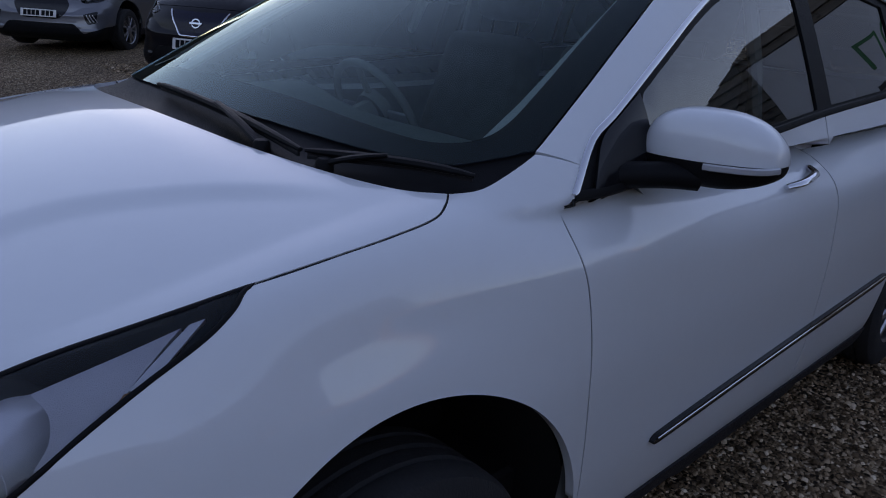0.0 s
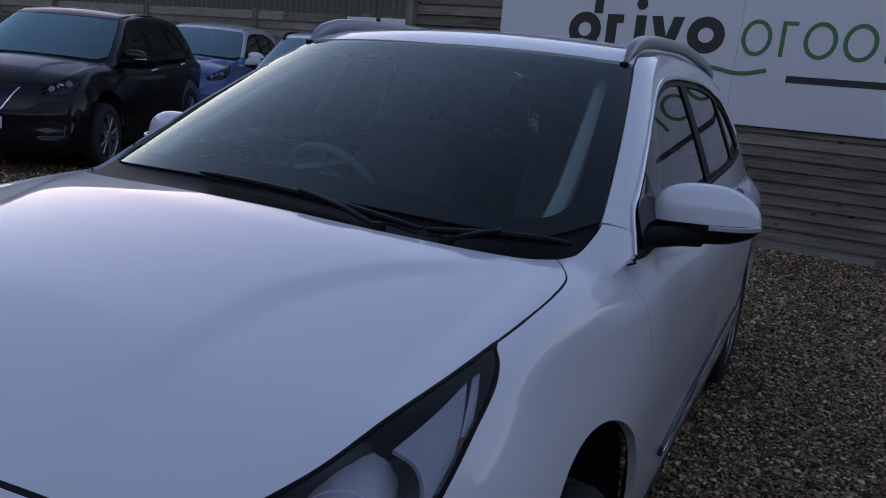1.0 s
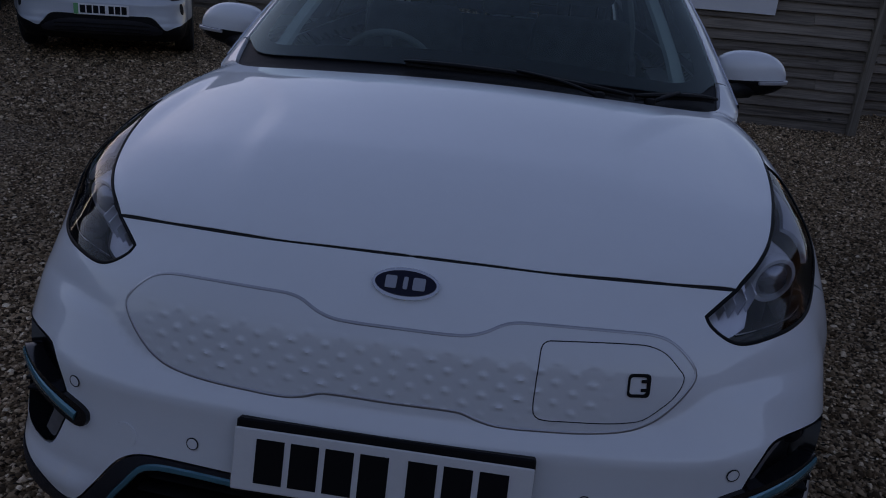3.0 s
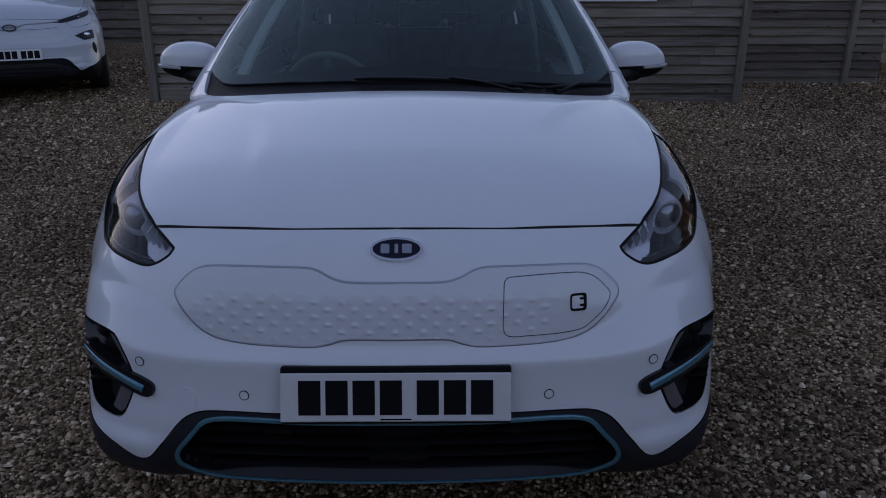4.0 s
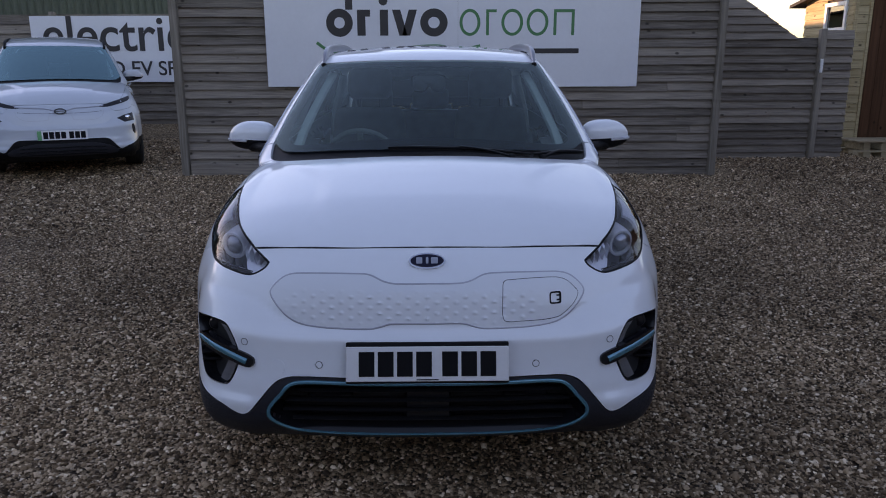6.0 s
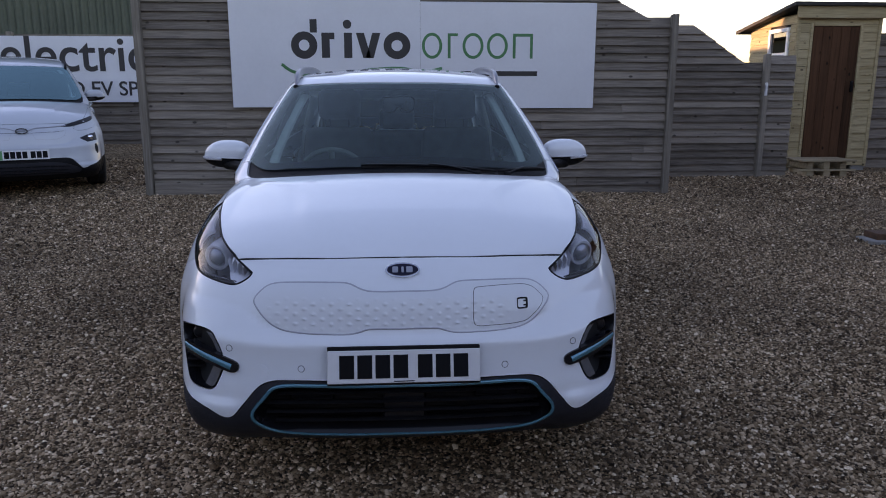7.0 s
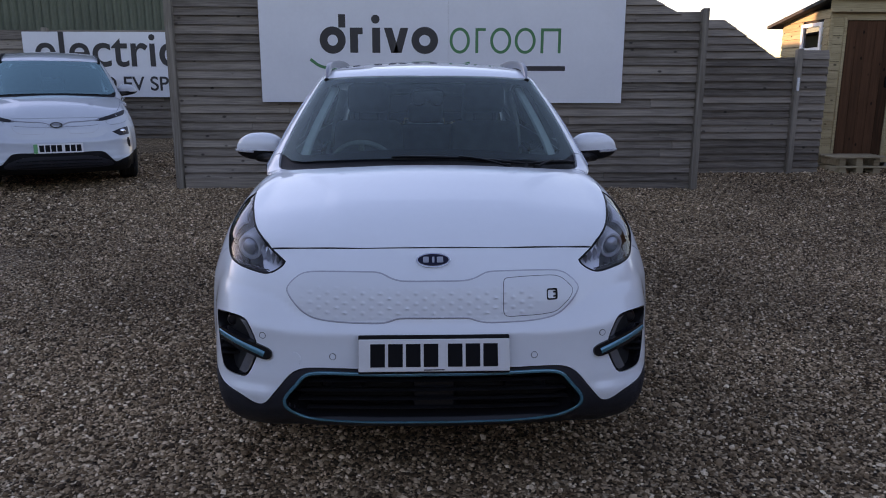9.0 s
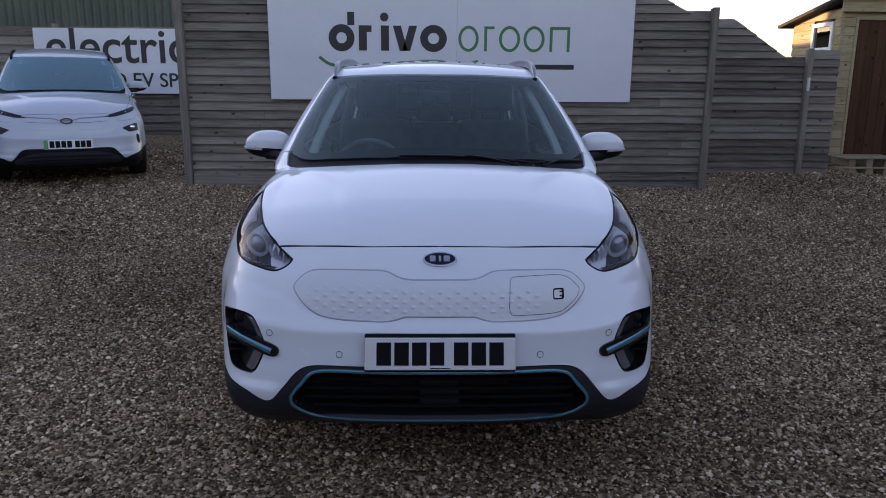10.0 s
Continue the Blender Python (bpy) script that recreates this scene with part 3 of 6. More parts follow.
# second slope roofs the added sun-blocking annex
for a, b in (((12.3, 4.75), (15.0, 5.5)), ((14.8, 3.15), (24.3, 3.0))):
    q = [rf.verts.new(v) for v in ((-26.2, a[0], a[1]), (-1.1, a[0], a[1]), (-1.1, b[0], b[1]), (-26.2, b[0], b[1]), (-26.2, a[0], a[1] + .06), (-1.1, a[0], a[1] + .06), (-1.1, b[0], b[1] + .06), (-26.2, b[0], b[1] + .06))]
    for t in ((0, 1, 2, 3), (4, 5, 6, 7), (0, 1, 5, 4), (1, 2, 6, 5), (2, 3, 7, 6), (3, 0, 4, 7)):
        rf.faces.new([q[i] for i in t])
fixed(part("roof", rf, FELT, barn))

# unseen dark walls, added behind and beside the camera to block sky light
side = empty("wall_side", pose(10.6, 0, 0), "unseen dark boarded wall beside the yard, added to block sky light", "building", kind="structure")
fixed(part("wall", box_bm(10.6, 10.9, -12.99, 6.6, 0, 4.4, .01), DARK_BOARD, side))
fixed(part("roof", box_bm(10.3, 16, -12.6, 6.9, 4.4, 4.6, .01), FELT, side))

# added out of view: darkens the bumper's reflections and the light from behind
back_blocker = empty("wall_back", pose(0, -13, 0), "unseen dark boarded wall behind the yard, added to darken reflections", "building", kind="structure")
fixed(part("wall", box_bm(-24, 10.9, -13.3, -13, 0, 4.3, .01), DARK_BOARD, back_blocker))
fixed(part("roof", box_bm(-24.3, 11.2, -19, -12.7, 4.3, 4.5, .01), FELT, back_blocker))
# invented wall, as tall as needed to hide low sky from the bonnet
left_blocker = empty("wall_left", pose(-24, 0, 0), "unseen dark boarded wall beyond the parked cars, added to block low sky", "building", kind="structure")
fixed(part("wall", box_bm(-24.4, -24.1, -12.6, 11.0, 0, 6.0, .01), DARK_BOARD, left_blocker))
fixed(part("roof", box_bm(-30, -23.8, -12.6, 11.2, 6.0, 6.2, .01), FELT, left_blocker))

# ---- the large sign on the fence ----
SIGN_Y = 6.585
sign = empty("sign", pose(.23, SIGN_Y, 1.83), "large white sign with dark grey and green print on the fence", "sign")


def sign_part(name, bm, material, label=""):
    ob = part(name, bm, material, sign, label)
    ob.matrix_parent_inverse = sign.matrix_world.inverted()
    return ob


sign_part("board", box_bm(-1.905, .302, SIGN_Y - .012, SIGN_Y + .006, 1.245, 2.475, .002), SIGN_WHITE)
sign_part("board", box_bm(.304, 2.395, SIGN_Y - .012, SIGN_Y + .006, 1.235, 2.455, .002), SIGN_WHITE)


def ring_bm(cx, cz, w, h, t, y0, y1, k=32):
    """An upright ring: half sizes w and h, stroke t."""
    bm = bmesh.new()
    loops = [[bm.verts.new((cx + (w - a) * math.cos(2 * math.pi * i / k), y, cz + (h - a) * math.sin(2 * math.pi * i / k))) for i in range(k)] for y, a in ((y0, 0), (y0, t), (y1, t), (y1, 0))]
    for p, q in zip(loops, loops[1:] + loops[:1]):
        for i in range(k):
            bm.faces.new((p[i], p[(i + 1) % k], q[(i + 1) % k], q[i]))
    return bm


YF, YB = SIGN_Y - .0155, SIGN_Y - .0122
BASE, XH = 1.815, .285
# dark word: plain rings and bars of its size
for x0, x1, tall, kind_ in ((-1.205, -.900, 0, "ring"), (-.850, -.650, 0, "bar"), (-.590, -.510, 0, "bar"), (-.470, -.150, 0, "bar2"), (-.130, .185, 0, "ring")):
    if kind_ == "ring":
        sign_part("print_ring", ring_bm((x0 + x1) / 2, BASE + XH / 2, (x1 - x0) / 2, XH / 2 + .012, .092, YF, YB), SIGN_INK)
    else:
        wdt = .094
        xs = (x0,) if kind_ == "bar" else (x0 + .06, x1 - .15)
        for i_, xx in enumerate(xs):
            lean = 0 if kind_ == "bar" else (.082, -.082)[i_]
            bar = box_bm(xx, xx + wdt, YF, YB, BASE, BASE + XH, .001)
            for v in bar.verts:
                v.co.x += lean * (.5 - (v.co.z - BASE) / XH)
            sign_part("print_bar", bar, SIGN_INK)
sign_part("print_bar", box_bm(-.982, -.900, YF, YB, BASE + XH, BASE + .435, .001), SIGN_INK)
dot = ring_bm(-.550, BASE + XH + .095, .050, .050, .049, YF, YB, 20)
sign_part("print_dot", dot, SIGN_INK)
for x0, x1, kind_ in ((.320, .560, "ring"), (.625, .760, "bar"), (.800, 1.050, "ring"), (1.090, 1.340, "ring"), (1.400, 1.640, "bar2")):
    if kind_ == "ring":
        sign_part("print_ring", ring_bm((x0 + x1) / 2, BASE + XH / 2, (x1 - x0) / 2, XH / 2 + .006, .034, YF, YB), SIGN_GREEN)
    else:
        for xx in ((x0,) if kind_ == "bar" else (x0, x1 - .034)):
            sign_part("print_bar", box_bm(xx, xx + .034, YF, YB, BASE, BASE + XH, .001), SIGN_GREEN)
for x0, x1, z0, z1, ink in ((-.850, -.700, XH - .075, XH, SIGN_INK), (.625, .745, XH - .032, XH, SIGN_GREEN), (1.43, 1.61, XH - .034, XH, SIGN_GREEN)):
    sign_part("print_bar", box_bm(x0, x1, YF - .0006, YB, BASE + z0, BASE + z1, .0005), ink)
sign_part("print_swash", sweep_bm(round_line([(-1.32, YF, 1.74), (-1.20, YF, 1.66), (-.90, YF, 1.61), (-.45, YF, 1.665), (.05, YF, 1.70), (.35, YF, 1.66), (.56, YF, 1.70)], .05, False), .003, .020, 6, up=(0, 0, 1)), SIGN_GREEN, "green swash")
sign_part("print_line", box_bm(.72, 1.70, YF, YB, 1.612, 1.668, .001), SIGN_INK, "small dark line of print")

# ---- the second sign, behind the parked cars ----
SY = 11.18
sign2 = empty("sign", pose(-5.3, SY, 1.8), "white sign board with bold dark lettering on the far fence", "sign")


def on_sign2(ob):
    ob.parent = sign2
    ob.matrix_parent_inverse = sign2.matrix_world.inverted()
    return ob


on_sign2(part("board", box_bm(-6.98, -2.9, SY, SY + .03, 1.225, 2.345, .003), SIGN_WHITE))
for word, x, z, size in (("electric", -6.80, 1.765, .84), ("ED EV SPE", -5.83, 1.345, .345)):
    cu = bpy.data.curves.new("lettering", "FONT")
    cu.body, cu.size, cu.extrude, cu.offset = word, size, .003, .010 * size
    cu.materials.append(SIGN_INK)
    ob = new("lettering", cu)
    ob.matrix_world = pose(x, SY - .006, z, 90)
    on_sign2(ob)

# ---- the shed ----
gz = level(6.3, 8.1)
shed = empty("shed", pose(6.3, 8.75, gz), "small new timber shed with a brown door and a white window", "shed")


def shed_part(ob, up=None):
    ob.parent = up or shed
    ob.matrix_parent_inverse = (up or shed).matrix_world.inverted()
    return ob


SX0, SX1, SY0, SY1 = 5.70, 6.93, 8.10, 9.45
rng_s = random.Random(5)


def shiplap(face, u0, u1, z0, z1, skip=()):
    z, i = z0, 0
    while z < z1 - .01:
        h = min(.118, z1 - z)
        spans = [(u0, u1)]
        for a, b, za, zb in skip:
            if z + h > za and z < zb:
                spans = [s for p, q in spans for s in ((p, min(q, a)), (max(p, b), q)) if s[1] - s[0] > .02]
        for p, q in spans:
            me = board_mesh(rng_s.randrange(6), round(q - p, 2), h - .003, .018, NEW_WOOD, .0008)
            ob = new("board", me)
            ob.matrix_world = pose(p, SY0, z) if face == "front" else pose(SX0, SY0 + (q - SY0 if face == "left" else 0), z, 0, 0, -90)
            shed_part(ob)
        z += .118
        i += 1


DOOR = (5.935, 6.625, gz + .13, 2.335)
shiplap("front", SX0, SX1, gz + .06, 2.60, [DOOR])
shiplap("left", SY0, SY1, gz + .06, 2.50, [(8.26, 8.84, 1.93, 2.33)])
shed_part(part("inner_wall", box_bm(SX0 + .02, SX1, SY0 + .02, SY1, gz + .05, 2.42), VOID_BLACK))
shed_part(part("right_wall", box_bm(SX1 - .001, SX1 + .02, SY0, SY1, gz + .06, 2.46), NEW_WOOD))
for x in (SX0 + .01, SX1 - .02):
    shed_part(post("corner_trim", x, SY0 - .022, gz + .05, 2.60, .05, .02, NEW_WOOD, None))
fas = shed_part(part("fascia", box_bm(SX0 - .06, SX1 + .12, SY0 - .10, SY0 - .075, 2.44, 2.60, .003), NEW_WOOD))
rb = bmesh.new()
q = [rb.verts.new(v) for v in ((SX0 - .14, SY0 - .16, 2.605), (SX1 + .22, SY0 - .16, 2.605), (SX1 + .22, SY1 + .28, 2.33), (SX0 - .14, SY1 + .28, 2.33), (SX0 - .14, SY0 - .16, 2.65), (SX1 + .22, SY0 - .16, 2.65), (SX1 + .22, SY1 + .28, 2.375), (SX0 - .14, SY1 + .28, 2.375))]
for t in ((0, 1, 2, 3), (4, 5, 6, 7), (0, 1, 5, 4), (1, 2, 6, 5), (2, 3, 7, 6), (3, 0, 4, 7)):
    rb.faces.new([q[i] for i in t])
shed_part(part("roof", rb, FELT, None, "black felt mono-pitch roof"))
door = shed_part(part("door", box_bm(DOOR[0], DOOR[1], SY0 - .012, SY0 + .02, DOOR[2], DOOR[3], .003), DOOR_WOOD, None, "brown stained plank door"))
for i in range(5):
    x = DOOR[0] + .01 + i * .135
    pl_ = part("plank", box_bm(x, x + .131, SY0 - .020, SY0 - .010, DOOR[2] + .01, DOOR[3] - .01, .002), DOOR_WOOD)
    shed_part(pl_, door)
shed_part(part("door_pull", box_bm(DOOR[1] - .075, DOOR[1] - .035, SY0 - .055, SY0 - .018, 1.42, 1.58, .012, 2), GLOSS_BLACK), door)
for x0, x1, z0, z1 in ((DOOR[0] - .045, DOOR[0] - .004, DOOR[2], DOOR[3] + .045), (DOOR[1] + .004, DOOR[1] + .045, DOOR[2], DOOR[3] + .045), (DOOR[0] - .003, DOOR[1] + .003, DOOR[3] + .004, DOOR[3] + .045)):
    shed_part(part("door_frame", box_bm(x0, x1, SY0 - .028, SY0 + .02, z0, z1, .003), NEW_WOOD))
win = shed_part(part("window", box_bm(SX0 - .006, SX0 + .02, 8.27, 8.83, 1.94, 2.32, .002), PANE, None, "small white framed window"))
for y0, y1, z0, z1 in ((8.26, 8.32, 1.93, 2.33), (8.78, 8.84, 1.93, 2.33), (8.32, 8.78, 1.93, 1.985), (8.32, 8.78, 2.275, 2.33)):
    shed_part(part("frame", box_bm(SX0 - .035, SX0 + .02, y0, y1, z0, z1, .004), PVC), win)
shed_part(part("sill", box_bm(SX0 - .06, SX0, 8.24, 8.86, 1.903, 1.927, .003), PVC), win)
for x in (SX0 + .1, 6.3, SX1 - .1):
    for y in (SY0 + .1, SY1 - .1):
        shed_part(part("bearer_block", box_bm(x - .1, x + .1, y - .1, y + .1, gz - .06, gz + .07, .004), CONCRETE))
# pallet used as a step
pal = empty("pallet", pose(6.2, 7.75, level(6.2, 7.75)), "rough wooden pallet used as a doorstep", "pallet")
pg = level(6.2, 7.75)
for x in (5.78, 6.02, 6.26):
    ob = part("block", box_bm(x - .05, x + .05, 7.52, 8.02, pg - .03, pg + .060, .004), PALLET_WOOD)
    ob.parent, ob.matrix_parent_inverse = pal, pal.matrix_world.inverted()
    ob = part("block", box_bm(x - .045, x + .045, 7.54, 8.02, pg + .083, pg + .190, .004), PALLET_WOOD)
    ob.parent, ob.matrix_parent_inverse = pal, pal.matrix_world.inverted()
for y, z in ((7.50, .061), (7.90, .061), (7.50, .191), (7.64, .191), (7.78, .191), (7.92, .191)):
    ob = part("slat", box_bm(5.63, 6.43, y, y + .095, pg + z, pg + z + .021, .003), PALLET_WOOD)
    ob.parent, ob.matrix_parent_inverse = pal, pal.matrix_world.inverted()
# drain cover in the gravel
drain = empty("drain_cover", pose(4.75, 4.1, level(4.75, 4.1)), "raised rusty iron drain cover in a concrete collar", "drain cover")
dg = level(4.75, 4.1)
for nm, bm, mt in (("collar", box_bm(-.32, .32, -.05, .22, -.05, .018, .01), CONCRETE), ("lid", box_bm(-.25, .31, -.01, .205, -.02, .078, .006), RUST)):
    ob = part(nm, bm, mt, drain)
    ob.matrix_local = Matrix.Identity(4)

# ---- the shape of the hatchback: one smooth body, cut into panels below ----
def crv(t, *pts):
    """Smooth curve through (t, v) pairs."""
    a = np.array(pts, float); xs, ys = a[:, 0], a[:, 1]
    d = np.diff(ys) / np.diff(xs)
    m = np.concatenate(([d[0]], (d[1:] + d[:-1]) / 2, [d[-1]]))
    m[1:-1] = np.where(d[1:] * d[:-1] <= 0, 0, 2 * d[1:] * d[:-1] / np.where(d[1:] + d[:-1] == 0, 1, d[1:] + d[:-1]))
    t = np.clip(t, xs[0], xs[-1]); i = np.clip(np.searchsorted(xs, t) - 1, 0, len(xs) - 2)
    h = xs[i + 1] - xs[i]; u = (t - xs[i]) / h
    return (1 + 2 * u) * (1 - u) ** 2 * ys[i] + u * (1 - u) ** 2 * h * m[i] + u * u * (3 - 2 * u) * ys[i + 1] - u * u * (1 - u) * h * m[i + 1]
def smax(a, b, k):
    h = np.clip(0.5 + 0.5 * (a - b) / k, 0, 1)
    return b + (a - b) * h + k * h * (1 - h)
def smin(a, b, k):
    return -smax(-a, -b, k)
def step(a, b, x):
    t = np.clip((x - a) / (b - a), 0, 1); return t * t * (3 - 2 * t)
def ledge(u):
    """Flat, then a straight ramp from 0 to 1 with soft corners, then flat."""
    soft = lambda v: np.where(v < -.07, 0, np.where(v > .07, v, (v + .07) ** 2 / .28))
    return soft(u) - soft(u - 1)
def nose(x, z):
    y0 = crv(z, (.1, .14), (.2, .10), (.28, .005), (.34, -.028), (.42, -.036), (.5, -.022), (.56, -.013), (.60, -.010), (.648, .004), (.75, .035), (.84, .079), (.9, .132), (1, .25))
    a = np.abs(x)
    low, high = crv(a, (0, .600), (.35, .600), (.5, .604), (.6, .617), (.7, .632), (.8, .634)), crv(a, (0, .634), (.35, .636), (.46, .655), (.56, .708), (.68, .731), (.8, .738))
    deep = crv(a, (0, .013), (.35, .016), (.56, .034), (.7, .042), (.8, .036))
    y0 = y0 + deep * (ledge((z - low) / (high - low)) - .45)
    y0 = y0 - .020 * step(.50, .62, a) * (1 - step(.375, .425, z))
    y0 = y0 + crv(z, (.7, 0), (.84, .019), (.9, -.009), (1, -.009)) * step(.3, .6, a)
    return y0 + .14 * x ** 2 + .05 * x ** 4 + crv(z, (.3, .40), (.55, .68), (.75, .66)) * x ** 8
def wide(y, z):
    wing = crv(z, (.1, .80), (.24, .845), (.34, .876), (.5, .900), (.7, .888), (.82, .856), (.93, .813), (1.02, .797), (1.1, .757))
    door = crv(z, (.1, .80), (.24, .845), (.34, .874), (.5, .888), (.7, .892), (.82, .885), (.93, .872), (1.02, .822), (1.1, .78))
    f = crv(y, (-.1, -.09), (.3, -.065), (.45, -.018), (.7, .004), (1.2, -.002), (2, 0), (3.3, .012), (3.9, .0), (4.4, -.07))
    return wing + (door - wing) * step(.75, 1.45, y) + f
def deck(x, y):
    zc = crv(y, (.05, .83), (.135, .905), (.25, .962), (.5, 1.030), (.8, 1.082), (1.05, 1.108), (1.3, 1.123), (2, 1.08), (3, 1.1), (4.3, 1.14))
    xc = crv(y, (.2, .39), (.55, .40), (.71, .46), (.85, .55), (1.0, .66))
    fold = .0075 * (1 - step(xc - .042, xc + .034, x)) * step(.15, .32, y) * (1 - step(.80, 1.0, y))
    crest = .027 * step(.66, .82, x) * step(.25, .5, y) * (1 - step(.8, 1.4, y))
    crest = crest + .009 * step(.25, .76, x) * step(.55, 1.08, y) * (1 - step(1.35, 1.7, y))
    return zc + crest - .006 - .10 * x ** 2 - .06 * x ** 4 + fold
def glasshouse(x, y, z):
    ys = y - .2 * x ** 2 - .53 * x ** 4
    ws = z - crv(ys, (0, .60), (.5, .86), (.95, 1.085), (1.35, 1.285), (1.8, 1.492), (2.2, 1.66))
    roof = z - (crv(y, (1.2, 1.44), (1.8, 1.52), (2.2, 1.572), (2.7, 1.594), (3.4, 1.562), (3.95, 1.48), (4.4, 1.32)) - .10 * x ** 2)
    side = x - (.822 - .36 * (z - 1.03) - .16 * (z - 1.03) ** 2) - crv(y, (1, 0), (3, 0), (4, -.05), (4.4, -.12))
    back = (y - (4.30 - .85 * (z - 1.05))) * .76
    return np.maximum(smax(smax(smax(ws, roof, .03), side, .06), back, .1), 1.03 - z)
def body(x, y, z):
    x = np.abs(x)
    side = x - wide(y, z)
    top = z - deck(x, y)
    front = nose(x, z) - y
    rear = y - (4.33 - .12 * x ** 2 - .1 * x ** 6 - .15 * np.clip(z - .9, 0, 1))
    low = smax(smax(smax(side, top, .113), front * .85, crv(z, (.60, .06), (.70, .07), (.84, .134))), rear, .1)
    low = smax(low, .19 - z, .04)
    return smin(low, glasshouse(x, y, z), .014)
def cast(o, d, far=4.0, n=260, f=body):
    """First places where rays from o along d meet the body."""
    o, d = np.atleast_2d(o).astype(float), np.atleast_2d(d).astype(float)
    hit = np.zeros(len(o), bool); lo = np.zeros(len(o)); hi = np.full(len(o), float(far))
    for k in range(1, n + 1):
        t = far * k / n; p = o + d * t
        v = f(p[:, 0], p[:, 1], p[:, 2])
        fresh = (~hit) & (v < 0)
        lo[fresh], hi[fresh] = far * (k - 1) / n, t; hit |= fresh
    for _ in range(30):
        m = (lo + hi) / 2; p = o + d * m[:, None]
        ins = f(p[:, 0], p[:, 1], p[:, 2]) < 0
        hi = np.where(ins, m, hi); lo = np.where(ins, lo, m)
    p = o + d * hi[:, None]; p[~hit] = np.nan
    return p
# ---- panels on the body ----
def slope(p):
    """Unit normals of the body at the places p."""
    h = 0.004
    g = np.stack([body(*(p + np.eye(3)[k] * h).T) - body(*(p - np.eye(3)[k] * h).T) for k in range(3)], 1)
    return g / np.maximum(np.linalg.norm(g, axis=1), 1e-9)[:, None]


class Ball:
    """Directions from a point inside the body."""
    def __init__(self, c):
        self.c = np.array(c, float)

    def flat(self, p):
        d = p - self.c
        return np.stack([np.arctan2(d[:, 0], -d[:, 1]), np.arctan2(d[:, 2], np.hypot(d[:, 0], d[:, 1]))], 1)

    def rays(self, q):
        d = np.stack([np.sin(q[:, 0]) * np.cos(q[:, 1]), -np.cos(q[:, 0]) * np.cos(q[:, 1]), np.sin(q[:, 1])], 1)
        return self.c + d * 2.6, -d


class Straight:
    """Seen straight from the front, the back, the side or the top."""
    def __init__(self, kind):
        self.kind = kind

    def flat(self, p):
        return p[:, {"front": [0, 2], "back": [0, 2], "side": [1, 2], "top": [0, 1]}[self.kind]]

    def rays(self, q):
        o = np.zeros((len(q), 3)); d = np.zeros(3)
        if self.kind == "front":
            o[:, 0], o[:, 2], o[:, 1], d[1] = q[:, 0], q[:, 1], -0.6, 1
        elif self.kind == "back":
            o[:, 0], o[:, 2], o[:, 1], d[1] = q[:, 0], q[:, 1], 5.0, -1
        elif self.kind == "side":
            o[:, 1], o[:, 2], o[:, 0], d[0] = q[:, 0], q[:, 1], 1.3, -1
        else:
            o[:, 0], o[:, 1], o[:, 2], d[2] = q[:, 0], q[:, 1], 2.0, -1
        return o, np.tile(d, (len(q), 1))


FRONT, BACK, SIDE, TOP = Straight("front"), Straight("back"), Straight("side"), Straight("top")
NOSE_BALL, CABIN_BALL = Ball((0, 1.2, 0.45)), Ball((0, 2.5, 0.55))


def on(chart, pairs):
    """Places on the body, from pairs of the chart's numbers."""
    return cast(*chart.rays(np.array(pairs, float)), far=3.0, n=200)


def line(*groups):
    """One line of places from (chart, pairs) groups."""
    return np.concatenate([on(c, p) for c, p in groups])


